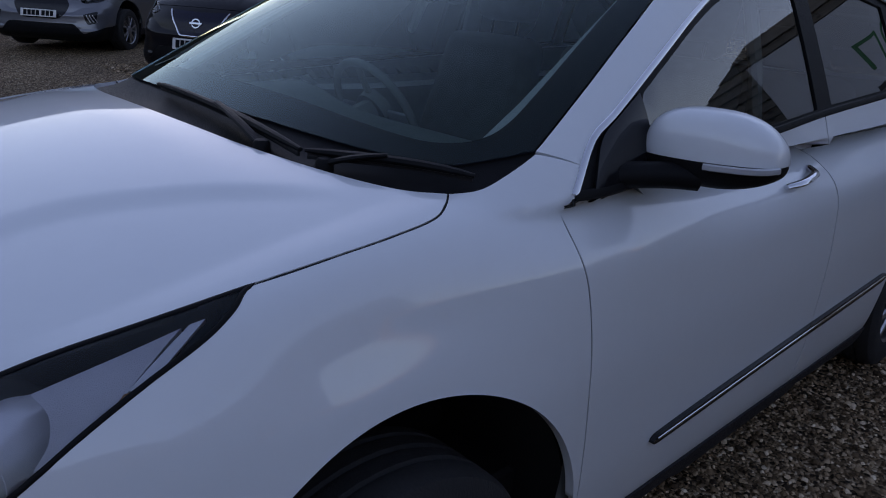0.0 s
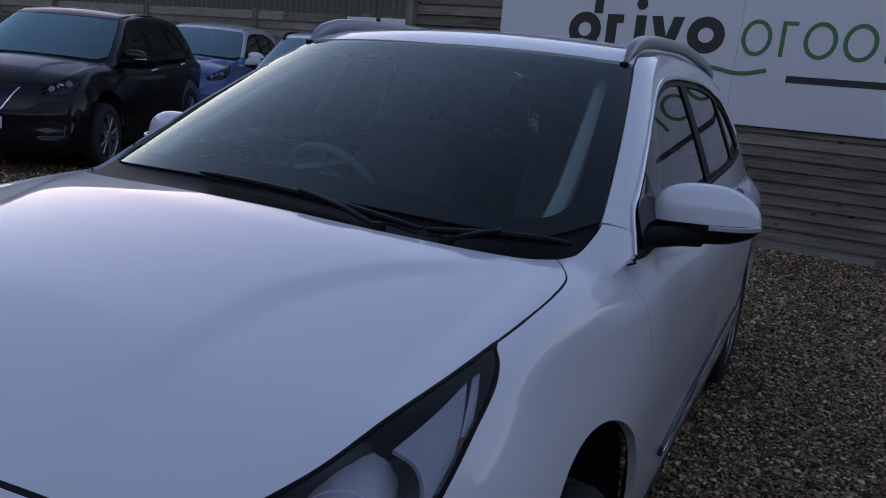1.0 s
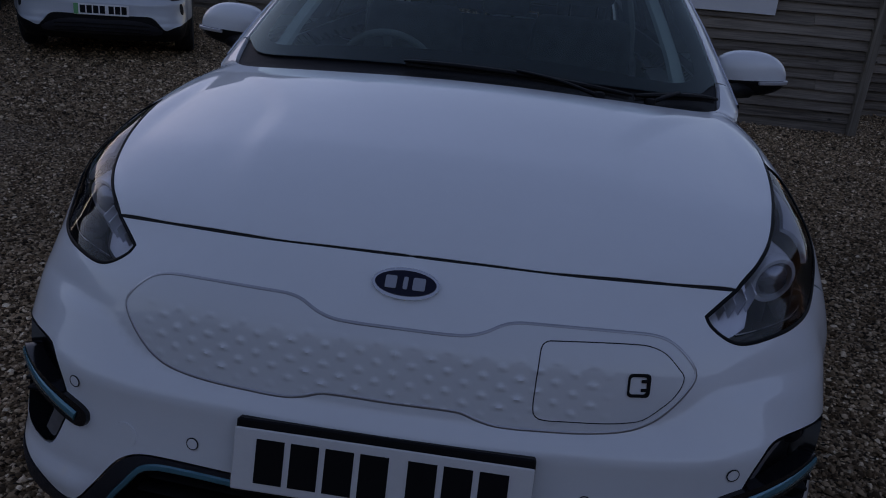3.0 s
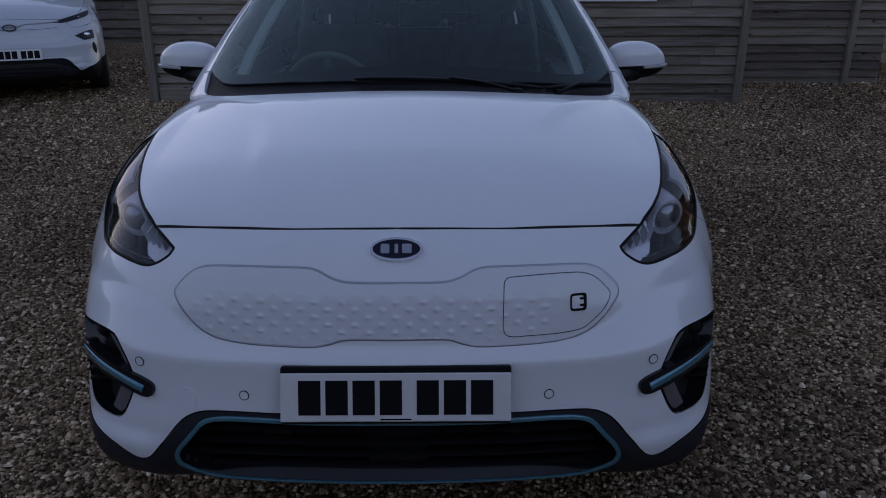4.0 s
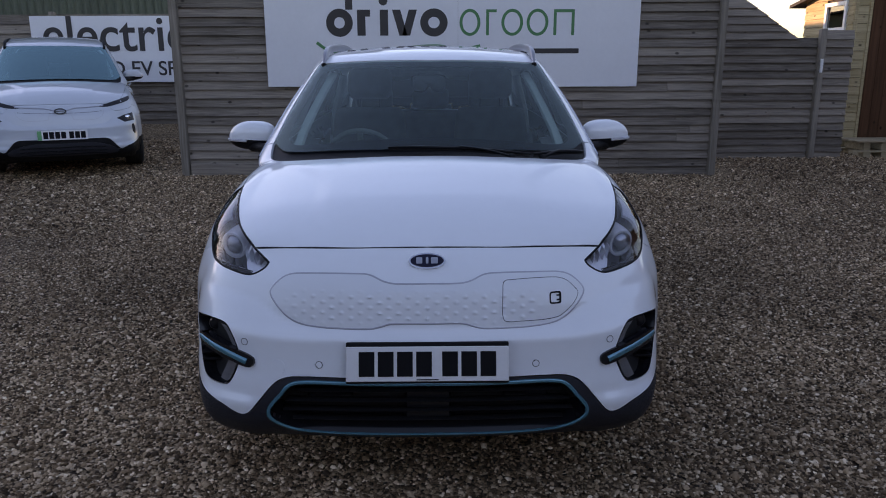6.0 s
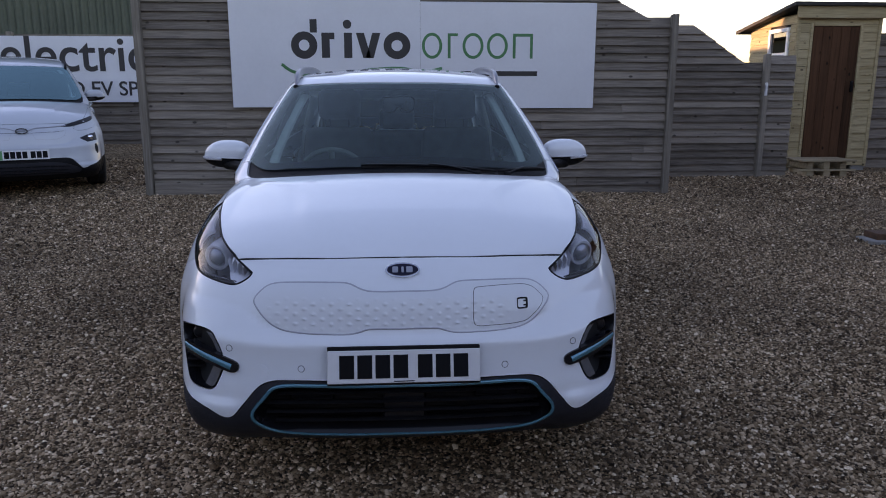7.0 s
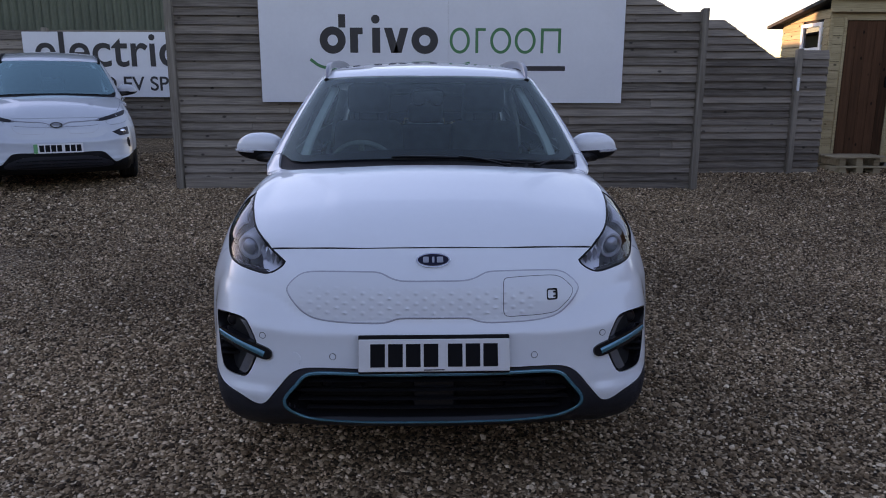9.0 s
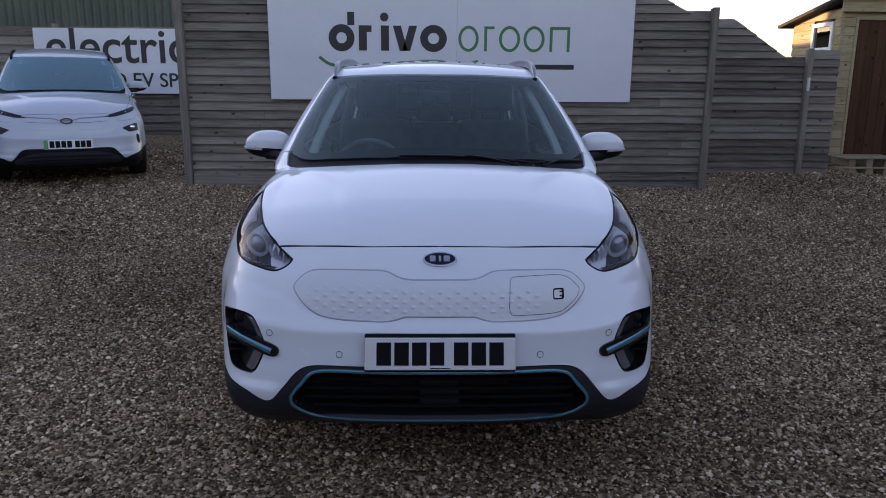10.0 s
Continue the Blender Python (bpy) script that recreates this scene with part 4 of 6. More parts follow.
def sheet(chart, outline, holes=(), cell=0.03, lift=0.0, gap=0.0, depth=0.02, smooth=True, step_to=None, raise_by=None):
    """A panel: verts, faces, normals. outline and holes are places on the body."""
    k = cell if not isinstance(chart, Ball) else cell / 1.0
    loops = []
    for i, o in enumerate([outline, *holes]):
        q = chart.flat(np.array(o))
        q = round_line(q, min(k, 0.02) if smooth else k) if smooth else q
        mid = np.abs(q[:, 0]) < 1e-4 if not (isinstance(chart, Straight) and chart.kind == "side") else np.zeros(len(q), bool)
        if gap:
            q2 = inset(q, gap if i == 0 else -gap)
            q2[mid, 0] = 0
            q = q2
        loops.append(q)
    lo, hi = loops[0].min(0), loops[0].max(0)
    gx, gy = np.meshgrid(np.arange(lo[0] + k / 2, hi[0], k), np.arange(lo[1] + k / 2, hi[1], k * 0.87))
    gx = gx + (np.arange(len(gx)) % 2)[:, None] * k / 2
    grid = np.stack([gx.ravel(), gy.ravel()], 1)
    ok = inside(loops[0], grid)
    for h in loops[1:]:
        ok &= ~inside(h, grid)
    grid = grid[ok]
    for h in loops:
        if len(grid):
            grid = grid[near(h, grid) > k * 0.45]
    pts, edges = [], []
    for h in loops:
        s = len(pts)
        pts += [Vector(v) for v in h]
        edges += [(s + i, s + (i + 1) % len(h)) for i in range(len(h))]
    pts += [Vector(v) for v in grid]
    v2, e2, f2, *_ = cdt(pts, edges, [], 0, 1e-7)
    q = np.array([(v.x, v.y) for v in v2])
    f = np.array([t for t in f2 if len(t) == 3])
    cen = q[f].mean(1)
    ok = inside(loops[0], cen)
    for h in loops[1:]:
        ok &= ~inside(h, cen)
    f = f[ok]
    p = cast(*chart.rays(q), far=3.0, n=200)
    bad = np.isnan(p[:, 0])
    keep = ~bad[f].any(1)
    f = f[keep]
    p[bad] = 0
    n = slope(p)
    up = lift if raise_by is None else lift + raise_by(p)[:, None]
    out = p + n * up
    # all faces look outward
    a, b, c = out[f[:, 0]], out[f[:, 1]], out[f[:, 2]]
    turn = np.einsum("ij,ij->i", np.cross(b - a, c - a), n[f[:, 0]]) < 0
    f[turn] = f[turn][:, ::-1]
    faces = [tuple(t) for t in f]
    verts, norms = [tuple(v) for v in out], [tuple(v) for v in n]
    if depth:
        count = {}
        for t in faces:
            for i in range(3):
                e = (t[i], t[(i + 1) % 3])
                count[e] = 1
        rim = [(i, j) for (i, j) in count if (j, i) not in count and not (abs(out[i, 0]) < 1e-4 and abs(out[j, 0]) < 1e-4)]
        made = {}
        for i, j in rim:
            t = out[j] - out[i]
            w = np.cross(t, n[i]); w = w / max(np.linalg.norm(w), 1e-9)
            for kk in (i, j):
                made.setdefault(kk, []).append(w)
        idx = {}
        for kk, ws in made.items():
            w = np.mean(ws, 0)
            idx[kk] = len(verts)
            verts += [tuple(out[kk]), tuple(out[kk] - n[kk] * depth)]
            norms += [tuple(w), tuple(w)]
        for i, j in rim:
            faces.append((idx[j], idx[i], idx[i] + 1, idx[j] + 1))
    return verts, faces, norms


def doubled(s):
    """A half and its mirror image."""
    v, f, n = s
    k = len(v)
    return (v + [(-x, y, z) for x, y, z in v], f + [tuple(i + k for i in reversed(t)) for t in f], n + [(-x, y, z) for x, y, z in n])


def flipped(s):
    v, f, n = s
    return [(-x, y, z) for x, y, z in v], [tuple(reversed(t)) for t in f], [(-x, y, z) for x, y, z in n]


def panel_mesh(name, s):
    me = bpy.data.meshes.new(name)
    v, f, n = s
    me.from_pydata(v, [], f)
    me.shade_smooth()
    if n is not None:
        me.normals_split_custom_set_from_vertices(n)
    else:
        me.set_sharp_from_angle(angle=radians(50))
    return me


def panel(name, s, material, parent, label=""):
    return link(name, panel_mesh(name, s), material, parent, label)


def pair(name, s, material, parent, label=""):
    """The same panel on the left and the right side."""
    return panel(name, s, material, parent, label), panel(name, flipped(s), material, parent, label)


def tube_on(chart, pairs, r, lift=0.0, closed=False, step_len=0.02, n=8, high=None):
    """A thin bar that lies along the body."""
    p = on(chart, round_line(pairs, step_len, closed))
    nn = slope(p)
    p = p + nn * lift
    return p, nn


def strip_bm(p, nn, wide, high, closed=False, n=8):
    """A flattened bar along places p with the body's normals nn."""
    bm = bmesh.new()
    rings = []
    m = len(p)
    for i in range(m):
        a = p[i - 1] if (i or closed) else p[i]
        b = p[(i + 1) % m] if (i < m - 1 or closed) else p[i]
        t = (b - a) / max(np.linalg.norm(b - a), 1e-9)
        s = np.cross(t, nn[i]); s = s / max(np.linalg.norm(s), 1e-9)
        ring = [bm.verts.new(p[i] + s * wide * math.cos(q) + nn[i] * high * math.sin(q)) for q in [2 * math.pi * j / n for j in range(n)]]
        rings.append(ring)
    for x, y in (zip(rings, rings[1:] + rings[:1]) if closed else zip(rings, rings[1:])):
        for j in range(n):
            bm.faces.new((x[j], x[(j + 1) % n], y[(j + 1) % n], y[j]))
    if not closed:
        bm.faces.new(rings[0]); bm.faces.new(rings[-1])
    return bm


def mirror_bm(bm):
    for v in bm.verts:
        v.co.x = -v.co.x
    return bm


def both(name, make, material, parent, label="", smooth=True):
    """A part on either side; parent may be a pair."""
    pl, pr = parent if isinstance(parent, tuple) else (parent, parent)
    return part(name, make(), material, pl, label, smooth), part(name, mirror_bm(make()), material, pr, label, smooth)


# feature lines
HOOD_FRONT = [(0, .151), (.14, .153), (.27, .159), (.46, .185), (.592, .219)]
HOOD_SIDE = [(.592, .219), (.640, .281), (.674, .352), (.703, .458), (.727, .578), (.743, .705)]
FENDER_TOP = [(.743, .705), (.752, .834), (.753, .935), (.744, 1.027), (.718, 1.073), (.698, 1.094)]
HOOD_REAR = [(.698, 1.094), (.643, 1.032), (.56, .985), (.444, .946), (.30, .918), (.12, .904), (0, .901)]
LAMP_LOW = [(.592, .874), (.534, .822), (.542, .810), (.568, .793), (.594, .784), (.624, .784), (.668, .790), (.705, .795), (.742, .802)]
LAMP_BACK = [(.318, .811), (.371, .833), (.419, .866), (.470, .898), (.540, .930), (.620, .961), (.664, .981), (.690, .994), (.706, 1.003)]
DOOR_FRONT = [(1.292, 1.043), (1.276, .998), (1.276, .95), (1.288, .895), (1.30, .80), (1.305, .70), (1.318, .57), (1.328, .44)]
SEAM_TOP = (1.335, 1.092)
AXLES, AXLE_Z, WHEEL_R, ARCH_R = (.872, 3.575), .335, .335, .450


def arch(y, a0, a1, k=14, r=ARCH_R):
    return [(y + r * math.cos(radians(a0 + (a1 - a0) * i / k)), AXLE_Z + .02 + r * math.sin(radians(a0 + (a1 - a0) * i / k))) for i in range(k + 1)]


def twice(pairs):
    """Sharp at the first and the last point."""
    return [pairs[0], *pairs, pairs[-1]]


GRILLE = [(0, .773), (.110, .774), (.145, .781), (.185, .797), (.220, .801), (.414, .799), (.466, .790), (.503, .764), (.519, .738), (.500, .706), (.460, .668), (.416, .648), (.348, .639), (.262, .636), (.185, .636), (.150, .643), (.120, .652), (0, .653)]
FOG = [(.802, .630), (.802, .630), (.735, .640), (.672, .634), (.648, .606), (.630, .565), (.622, .530), (.640, .480), (.662, .443), (.684, .434), (.752, .440), (.770, .462), (.788, .520), (.797, .580)]
WHITE_LOW = [(.805, .418), (.766, .395), (.692, .372), (.627, .344), (.594, .350), (.549, .401), (.503, .455), (.468, .474), (.425, .480), (.262, .480), (0, .481)]
TEAL_LINE = [(0, .464), (.194, .463), (.400, .464), (.451, .453), (.486, .416), (.526, .364), (.523, .333), (.479, .295), (.420, .273), (.289, .259), (0, .259)]
PORT = [(.247, .760), (.250, .774), (.262, .780), (.417, .783), (.458, .773), (.488, .748), (.498, .735), (.490, .712), (.463, .685), (.425, .662), (.290, .654), (.258, .655), (.247, .664), (.245, .70)]
DLO = [(1.292, 1.047), (1.38, 1.130), (1.45, 1.166), (1.625, 1.257), (1.842, 1.362), (2.0, 1.420), (2.2, 1.452), (2.5, 1.464), (2.9, 1.458), (3.2, 1.425), (3.45, 1.370), (3.65, 1.275), (3.74, 1.19), (3.68, 1.170), (3.05, 1.138), (2.45, 1.113), (2.14, 1.093), (1.7, 1.066), (1.4, 1.046)]
GLASS_EDGE = [(.733, 1.267), (.707, 1.420), (.671, 1.598), (.632, 1.770), (.597, 1.912)]
GLASS_LOW = [(0, 1.002), (.20, 1.007), (.42, 1.034), (.58, 1.086), (.655, 1.138), (.700, 1.206), (.733, 1.267)]
GLASS_TOP = [(.597, 1.912), (.50, 1.868), (.30, 1.827), (0, 1.806)]
BELT = [(1.292, 1.043), (1.4, 1.042), (1.7, 1.062), (2.14, 1.089), (2.45, 1.109), (3.05, 1.134), (3.62, 1.164)]

fender_line = np.concatenate([on(TOP, twice(FENDER_TOP)), on(TOP, twice([(.700, 1.096), (.722, 1.145), (.732, 1.205), (.736, 1.264)])), on(SIDE, [SEAM_TOP, SEAM_TOP]),
                              on(SIDE, twice(DOOR_FRONT)), on(SIDE, twice(arch(.872, 11, 130))), on(SIDE, [(.52, .735), (.44, .79), (.371, .833), (.371, .833)]), on(SIDE, LAMP_BACK[2:-1])])
lamp_line = np.concatenate([on(TOP, HOOD_SIDE[:1]), on(TOP, HOOD_SIDE), on(TOP, HOOD_SIDE[-1:]), on(SIDE, LAMP_BACK[-2::-1]), on(FRONT, LAMP_LOW[:1:-1] + [LAMP_LOW[1]] * 2)])
bumper_line = np.concatenate([on(TOP, twice(HOOD_FRONT)), on(FRONT, [LAMP_LOW[1]] * 2 + LAMP_LOW[2:]), on(SIDE, LAMP_BACK[:1] + [LAMP_BACK[1]] * 2 + [(.44, .79), (.52, .735)]),
                              on(SIDE, twice(arch(.872, 130, 168, 6))), on(SIDE, [(.36, .430), (.26, .428)]), on(FRONT, WHITE_LOW), on(FRONT, WHITE_LOW[-1:])])


LIB = {}
LIB["hood"] = doubled(sheet(TOP, line((TOP, twice(HOOD_FRONT)), (TOP, HOOD_SIDE), (TOP, FENDER_TOP[1:]), (TOP, twice(HOOD_REAR))), cell=.0135, gap=.0025))
LIB["fender"] = sheet(NOSE_BALL, fender_line, cell=.017, gap=.0016)
LIB["lens"] = sheet(NOSE_BALL, lamp_line, cell=.018, lift=-.001, gap=.003, depth=0)
LIB["bezel"] = sheet(NOSE_BALL, lamp_line, cell=.03, lift=-.09, gap=-.002, depth=0)
LIB["front_door"] = sheet(SIDE, line((SIDE, twice(DOOR_FRONT)), (SIDE, [(1.34, .34), (1.345, .32), (1.345, .32), (2.46, .30), (2.46, .30), (2.462, 1.110), (2.462, 1.110)]), (SIDE, BELT[1:5][::-1])), cell=.035, gap=.002)
LIB["rear_door"] = sheet(SIDE, line((SIDE, [(2.464, 1.110), (2.464, 1.110), (2.462, .30), (2.462, .30), (3.10, .30), (3.10, .30)]), (SIDE, arch(3.575, 172, 116, 8)), (SIDE, [(3.50, .86), (3.60, 1.0), (3.625, 1.164), (3.625, 1.164)]), (SIDE, BELT[4:6][::-1])), cell=.035, gap=.002)
LIB["quarter"] = sheet(SIDE, line((SIDE, [(3.63, 1.165), (3.63, 1.165), (3.605, 1.0), (3.505, .86)]), (SIDE, twice(arch(3.575, 115, 4, 12))), (SIDE, [(4.02, .36), (4.18, .42), (4.18, .42), (4.20, .8), (4.12, 1.15), (4.0, 1.30), (4.0, 1.30), (3.88, 1.26), (3.75, 1.182), (3.75, 1.182)])), cell=.04, gap=.001)
LIB["side_frame"] = sheet(CABIN_BALL, line((TOP, twice(GLASS_EDGE)), (TOP, [(.588, 2.0), (.575, 2.4), (.57, 3.0), (.56, 3.6), (.54, 3.9), (.54, 3.9)]), (SIDE, [(4.0, 1.305), (4.0, 1.305), (3.88, 1.262)]), (SIDE, DLO[12::-1]), (SIDE, [(1.292, 1.047), SEAM_TOP, SEAM_TOP])), cell=.015, gap=.0012)
LIB["roof"] = doubled(sheet(TOP, line((TOP, twice(GLASS_TOP)[::-1]), (TOP, [(.585, 2.0), (.572, 2.4), (.567, 3.0), (.556, 3.6), (.53, 3.9), (.53, 3.9), (.3, 3.97), (0, 3.99), (0, 3.99)])), cell=.04, gap=.003))
GATE = [(0, .62), (0, .62), (.74, .62), (.74, .62), (.72, 1.0), (.66, 1.25), (.54, 1.40), (.54, 1.40), (.3, 1.425), (0, 1.43), (0, 1.43), (0, 1.395), (0, 1.395), (.50, 1.345), (.545, 1.32), (.585, 1.15), (.56, 1.115), (0, 1.10), (0, 1.10)]
LIB["tailgate"] = doubled(sheet(BACK, on(BACK, GATE), cell=.04, gap=.002))
LIB["tailgate_lining"] = doubled(sheet(BACK, on(BACK, GATE), cell=.06, lift=-.022, depth=0))
LIB["rear_screen"] = doubled(sheet(BACK, on(BACK, [(0, 1.09), (0, 1.09), (.58, 1.105), (.605, 1.13), (.56, 1.345), (.5, 1.365), (0, 1.41), (0, 1.41)]), cell=.06, lift=-.006, depth=0))
LIB["rear_bumper"] = doubled(sheet(BACK, line((BACK, [(0, .25), (0, .25), (.72, .27), (.80, .40), (.79, .62), (.79, .62), (0, .62), (0, .62)])), cell=.05, gap=.002))
glass_line = line((TOP, twice(GLASS_LOW)), (TOP, GLASS_EDGE[1:]), (TOP, twice(GLASS_TOP)))
clear_line = line((TOP, [(0, 1.090), (0, 1.090), (.22, 1.092), (.42, 1.104), (.56, 1.138), (.628, 1.188), (.655, 1.250), (.645, 1.36), (.598, 1.60), (.560, 1.77), (.530, 1.798), (.47, 1.790), (.25, 1.748), (0, 1.730), (0, 1.730)]))
LIB["windscreen"] = doubled(sheet(TOP, glass_line, cell=.045, lift=-.003, gap=.003, depth=0))
LIB["screen_band"] = doubled(sheet(TOP, glass_line, [clear_line], cell=.03, lift=-.0065, gap=.003, depth=0))
LIB["cowl"] = doubled(sheet(TOP, line((TOP, twice(HOOD_REAR)[::-1]), (TOP, [(.720, 1.145), (.730, 1.205), (.734, 1.263), (.734, 1.263)]), (TOP, [(x, y + .02) for x, y in GLASS_LOW[::-1]])), cell=.03, lift=-.010, gap=.001, depth=.01))
front_pane = [(1.575, 1.085), (1.575, 1.085), (1.56, 1.195), (1.60, 1.222), (1.66, 1.252), (1.85, 1.342), (2.0, 1.396), (2.2, 1.428), (2.41, 1.440), (2.41, 1.440), (2.425, 1.125), (2.425, 1.125), (2.14, 1.108)]
rear_pane = [(2.53, 1.132), (2.53, 1.132), (2.505, 1.441), (2.505, 1.441), (2.9, 1.434), (3.14, 1.408), (3.14, 1.408), (3.20, 1.160), (3.20, 1.160)]
quarter_pane = [(3.27, 1.165), (3.27, 1.165), (3.215, 1.396), (3.215, 1.396), (3.42, 1.352), (3.60, 1.268), (3.67, 1.20), (3.655, 1.185)]
LIB["window_frame"] = sheet(SIDE, on(SIDE, DLO), [on(SIDE, front_pane), on(SIDE, rear_pane), on(SIDE, quarter_pane)], cell=.04, lift=-.004, depth=.015)
LIB["front_window"] = sheet(SIDE, on(SIDE, front_pane), cell=.06, lift=-.009, gap=-.004, depth=0)
LIB["rear_window"] = sheet(SIDE, on(SIDE, rear_pane), cell=.06, lift=-.009, gap=-.004, depth=0)
LIB["quarter_window"] = sheet(SIDE, on(SIDE, quarter_pane), cell=.06, lift=-.009, gap=-.004, depth=0)
LIB["sill"] = sheet(SIDE, on(SIDE, [(1.315, .318), (1.315, .318), (1.30, .26), (1.34, .205), (3.10, .205), (3.15, .26), (3.12, .300), (3.12, .300), (2.46, .299)]), cell=.04, lift=.004, depth=.02)
LIB["side_moulding"] = sheet(SIDE, on(SIDE, [(1.585, .462), (1.60, .477), (2.15, .500), (3.05, .536), (3.085, .530), (3.06, .512), (2.15, .476), (1.61, .457)]), cell=.03, lift=.012, depth=.014)
lining_s = sheet(SIDE, line((SIDE, [(1.30, .40), (1.30, .40), (3.95, .40), (3.95, .40), (3.95, 1.165), (3.95, 1.165), (3.05, 1.128), (2.45, 1.104), (1.7, 1.058), (1.40, 1.038), (1.33, 1.025)])), cell=.06, lift=0, depth=0)
LIB["door_lining"] = ([(x - .032, y, z) for x, y, z in lining_s[0]], lining_s[1], lining_s[2])
LIB["headlining"] = doubled(sheet(TOP, line((TOP, [(0, 1.83), (0, 1.83), (.50, 1.88), (.56, 1.95), (.56, 1.95), (.55, 3.7), (.55, 3.7), (0, 3.9), (0, 3.9)])), cell=.08, lift=-.035, depth=0))

def fascia(outline, holes):
    return doubled(sheet(NOSE_BALL, outline, holes, cell=.0115, gap=.0020, depth=.03))


LIB["bumper"] = fascia(bumper_line, [on(FRONT, FOG)])
fascia_groove = on(FRONT, GRILLE[:1] + GRILLE + GRILLE[-1:])


def dimples(p):
    """Rows of small raised diamonds that fade out towards the edges."""
    x, z = p[:, 0], p[:, 2]
    px, pz = .0620, .0330
    row = np.round((z - .700) / (pz / 2))
    xs = x - np.where(row % 2 == 0, 0, px / 2)
    cx = xs - np.round(xs / px) * px
    cz = z - (.700 + row * pz / 2)
    d = 1 - np.abs(cx) / .0140 - np.where(cz > 0, cz / .0080, -cz / .0045)
    reach = (1 - step(.40, .50, -x)) * (1 - step(.33, .385, x)) * (1 - step(.735, .762, z)) * step(.640, .668, z)
    return .0042 * np.clip(d, 0, 1) * reach


def wheel(parent, at, side, rim=ALLOY, name="wheel"):
    """Tyre, rim with spokes, hub and disc; side +1 faces +x."""
    hub = empty(name)
    hub.parent = parent
    hub.matrix_local = pose(*at) @ (Matrix.Identity(4) if side > 0 else pose(0, 0, 0, 0, 0, 180))
    if "tyre" not in LIB:
        prof = [(-.10, .225), (-.108, .26), (-.106, .300), (-.092, .325), (-.075, .333), (-.050, .3345), (-.046, .328), (-.040, .328), (-.036, .335), (-.008, .335), (-.004, .328), (.004, .328), (.008, .335), (.036, .335), (.040, .328), (.046, .328), (.050, .3345), (.075, .333), (.092, .325), (.106, .300), (.108, .26), (.10, .225)]
        bm = lathe_bm(prof, 56)
        me = bpy.data.meshes.new("tyre"); bmesh.ops.recalc_face_normals(bm, faces=bm.faces); bm.to_mesh(me); bm.free(); me.shade_smooth(); me.set_sharp_from_angle(angle=radians(35)); LIB["tyre"] = me
        bm = lathe_bm([(.098, .232), (.100, .224), (.092, .214), (.06, .207), (-.08, .205), (-.10, .226)], 56)
        for k in range(5):
            for off in (-9, 9):
                a = radians(72 * k + off)
                tip = radians(72 * k + off * 1.7)
                q = [(.088, .05 * math.cos(a), .05 * math.sin(a)), (.092, .13 * math.cos((a + tip) / 2), .13 * math.sin((a + tip) / 2)), (.086, .212 * math.cos(tip), .212 * math.sin(tip))]
                sp = sweep_bm(q, .015, .012, 8, up=(1, 0, 0))
                me2 = bpy.data.meshes.new("tmp"); sp.to_mesh(me2); sp.free(); bm.from_mesh(me2); bpy.data.meshes.remove(me2)
        me = bpy.data.meshes.new("rim"); bmesh.ops.recalc_face_normals(bm, faces=bm.faces); bm.to_mesh(me); bm.free(); me.shade_smooth(); me.set_sharp_from_angle(angle=radians(35)); LIB["rim"] = me
        bm = lathe_bm([(.07, .065), (.095, .062), (.103, .045), (.105, .004)], 32)
        me = bpy.data.meshes.new("hub_cap"); bmesh.ops.recalc_face_normals(bm, faces=bm.faces); bm.to_mesh(me); bm.free(); me.shade_smooth(); LIB["hub_cap"] = me
        bm = lathe_bm([(.03, .004), (.03, .15), (.015, .15), (.015, .004)], 40)
        me = bpy.data.meshes.new("brake_disc"); bmesh.ops.recalc_face_normals(bm, faces=bm.faces); bm.to_mesh(me); bm.free(); LIB["brake_disc"] = me
    link("tyre", LIB["tyre"], RUBBER, hub)
    link("rim", LIB["rim"], rim, hub)
    link("hub_cap", LIB["hub_cap"], SATIN, hub)
    link("brake_disc", LIB["brake_disc"], DISC, hub)
    return hub


def shared(key):
    """The mesh of a stored panel, made once."""
    if not isinstance(LIB[key], bpy.types.Mesh):
        LIB[key] = panel_mesh(key, LIB[key])
    return LIB[key]


def shared_pair(key):
    k2 = key + "_r"
    if k2 not in LIB:
        LIB[k2] = panel_mesh(key, flipped(LIB[key]))
    return shared(key), LIB[k2]


def put_pair(name, key, material, parent, label=""):
    l, r = shared_pair(key)
    pl, pr = parent if isinstance(parent, tuple) else (parent, parent)
    return link(name, l, material, pl, label), link(name, r, material, pr, label)


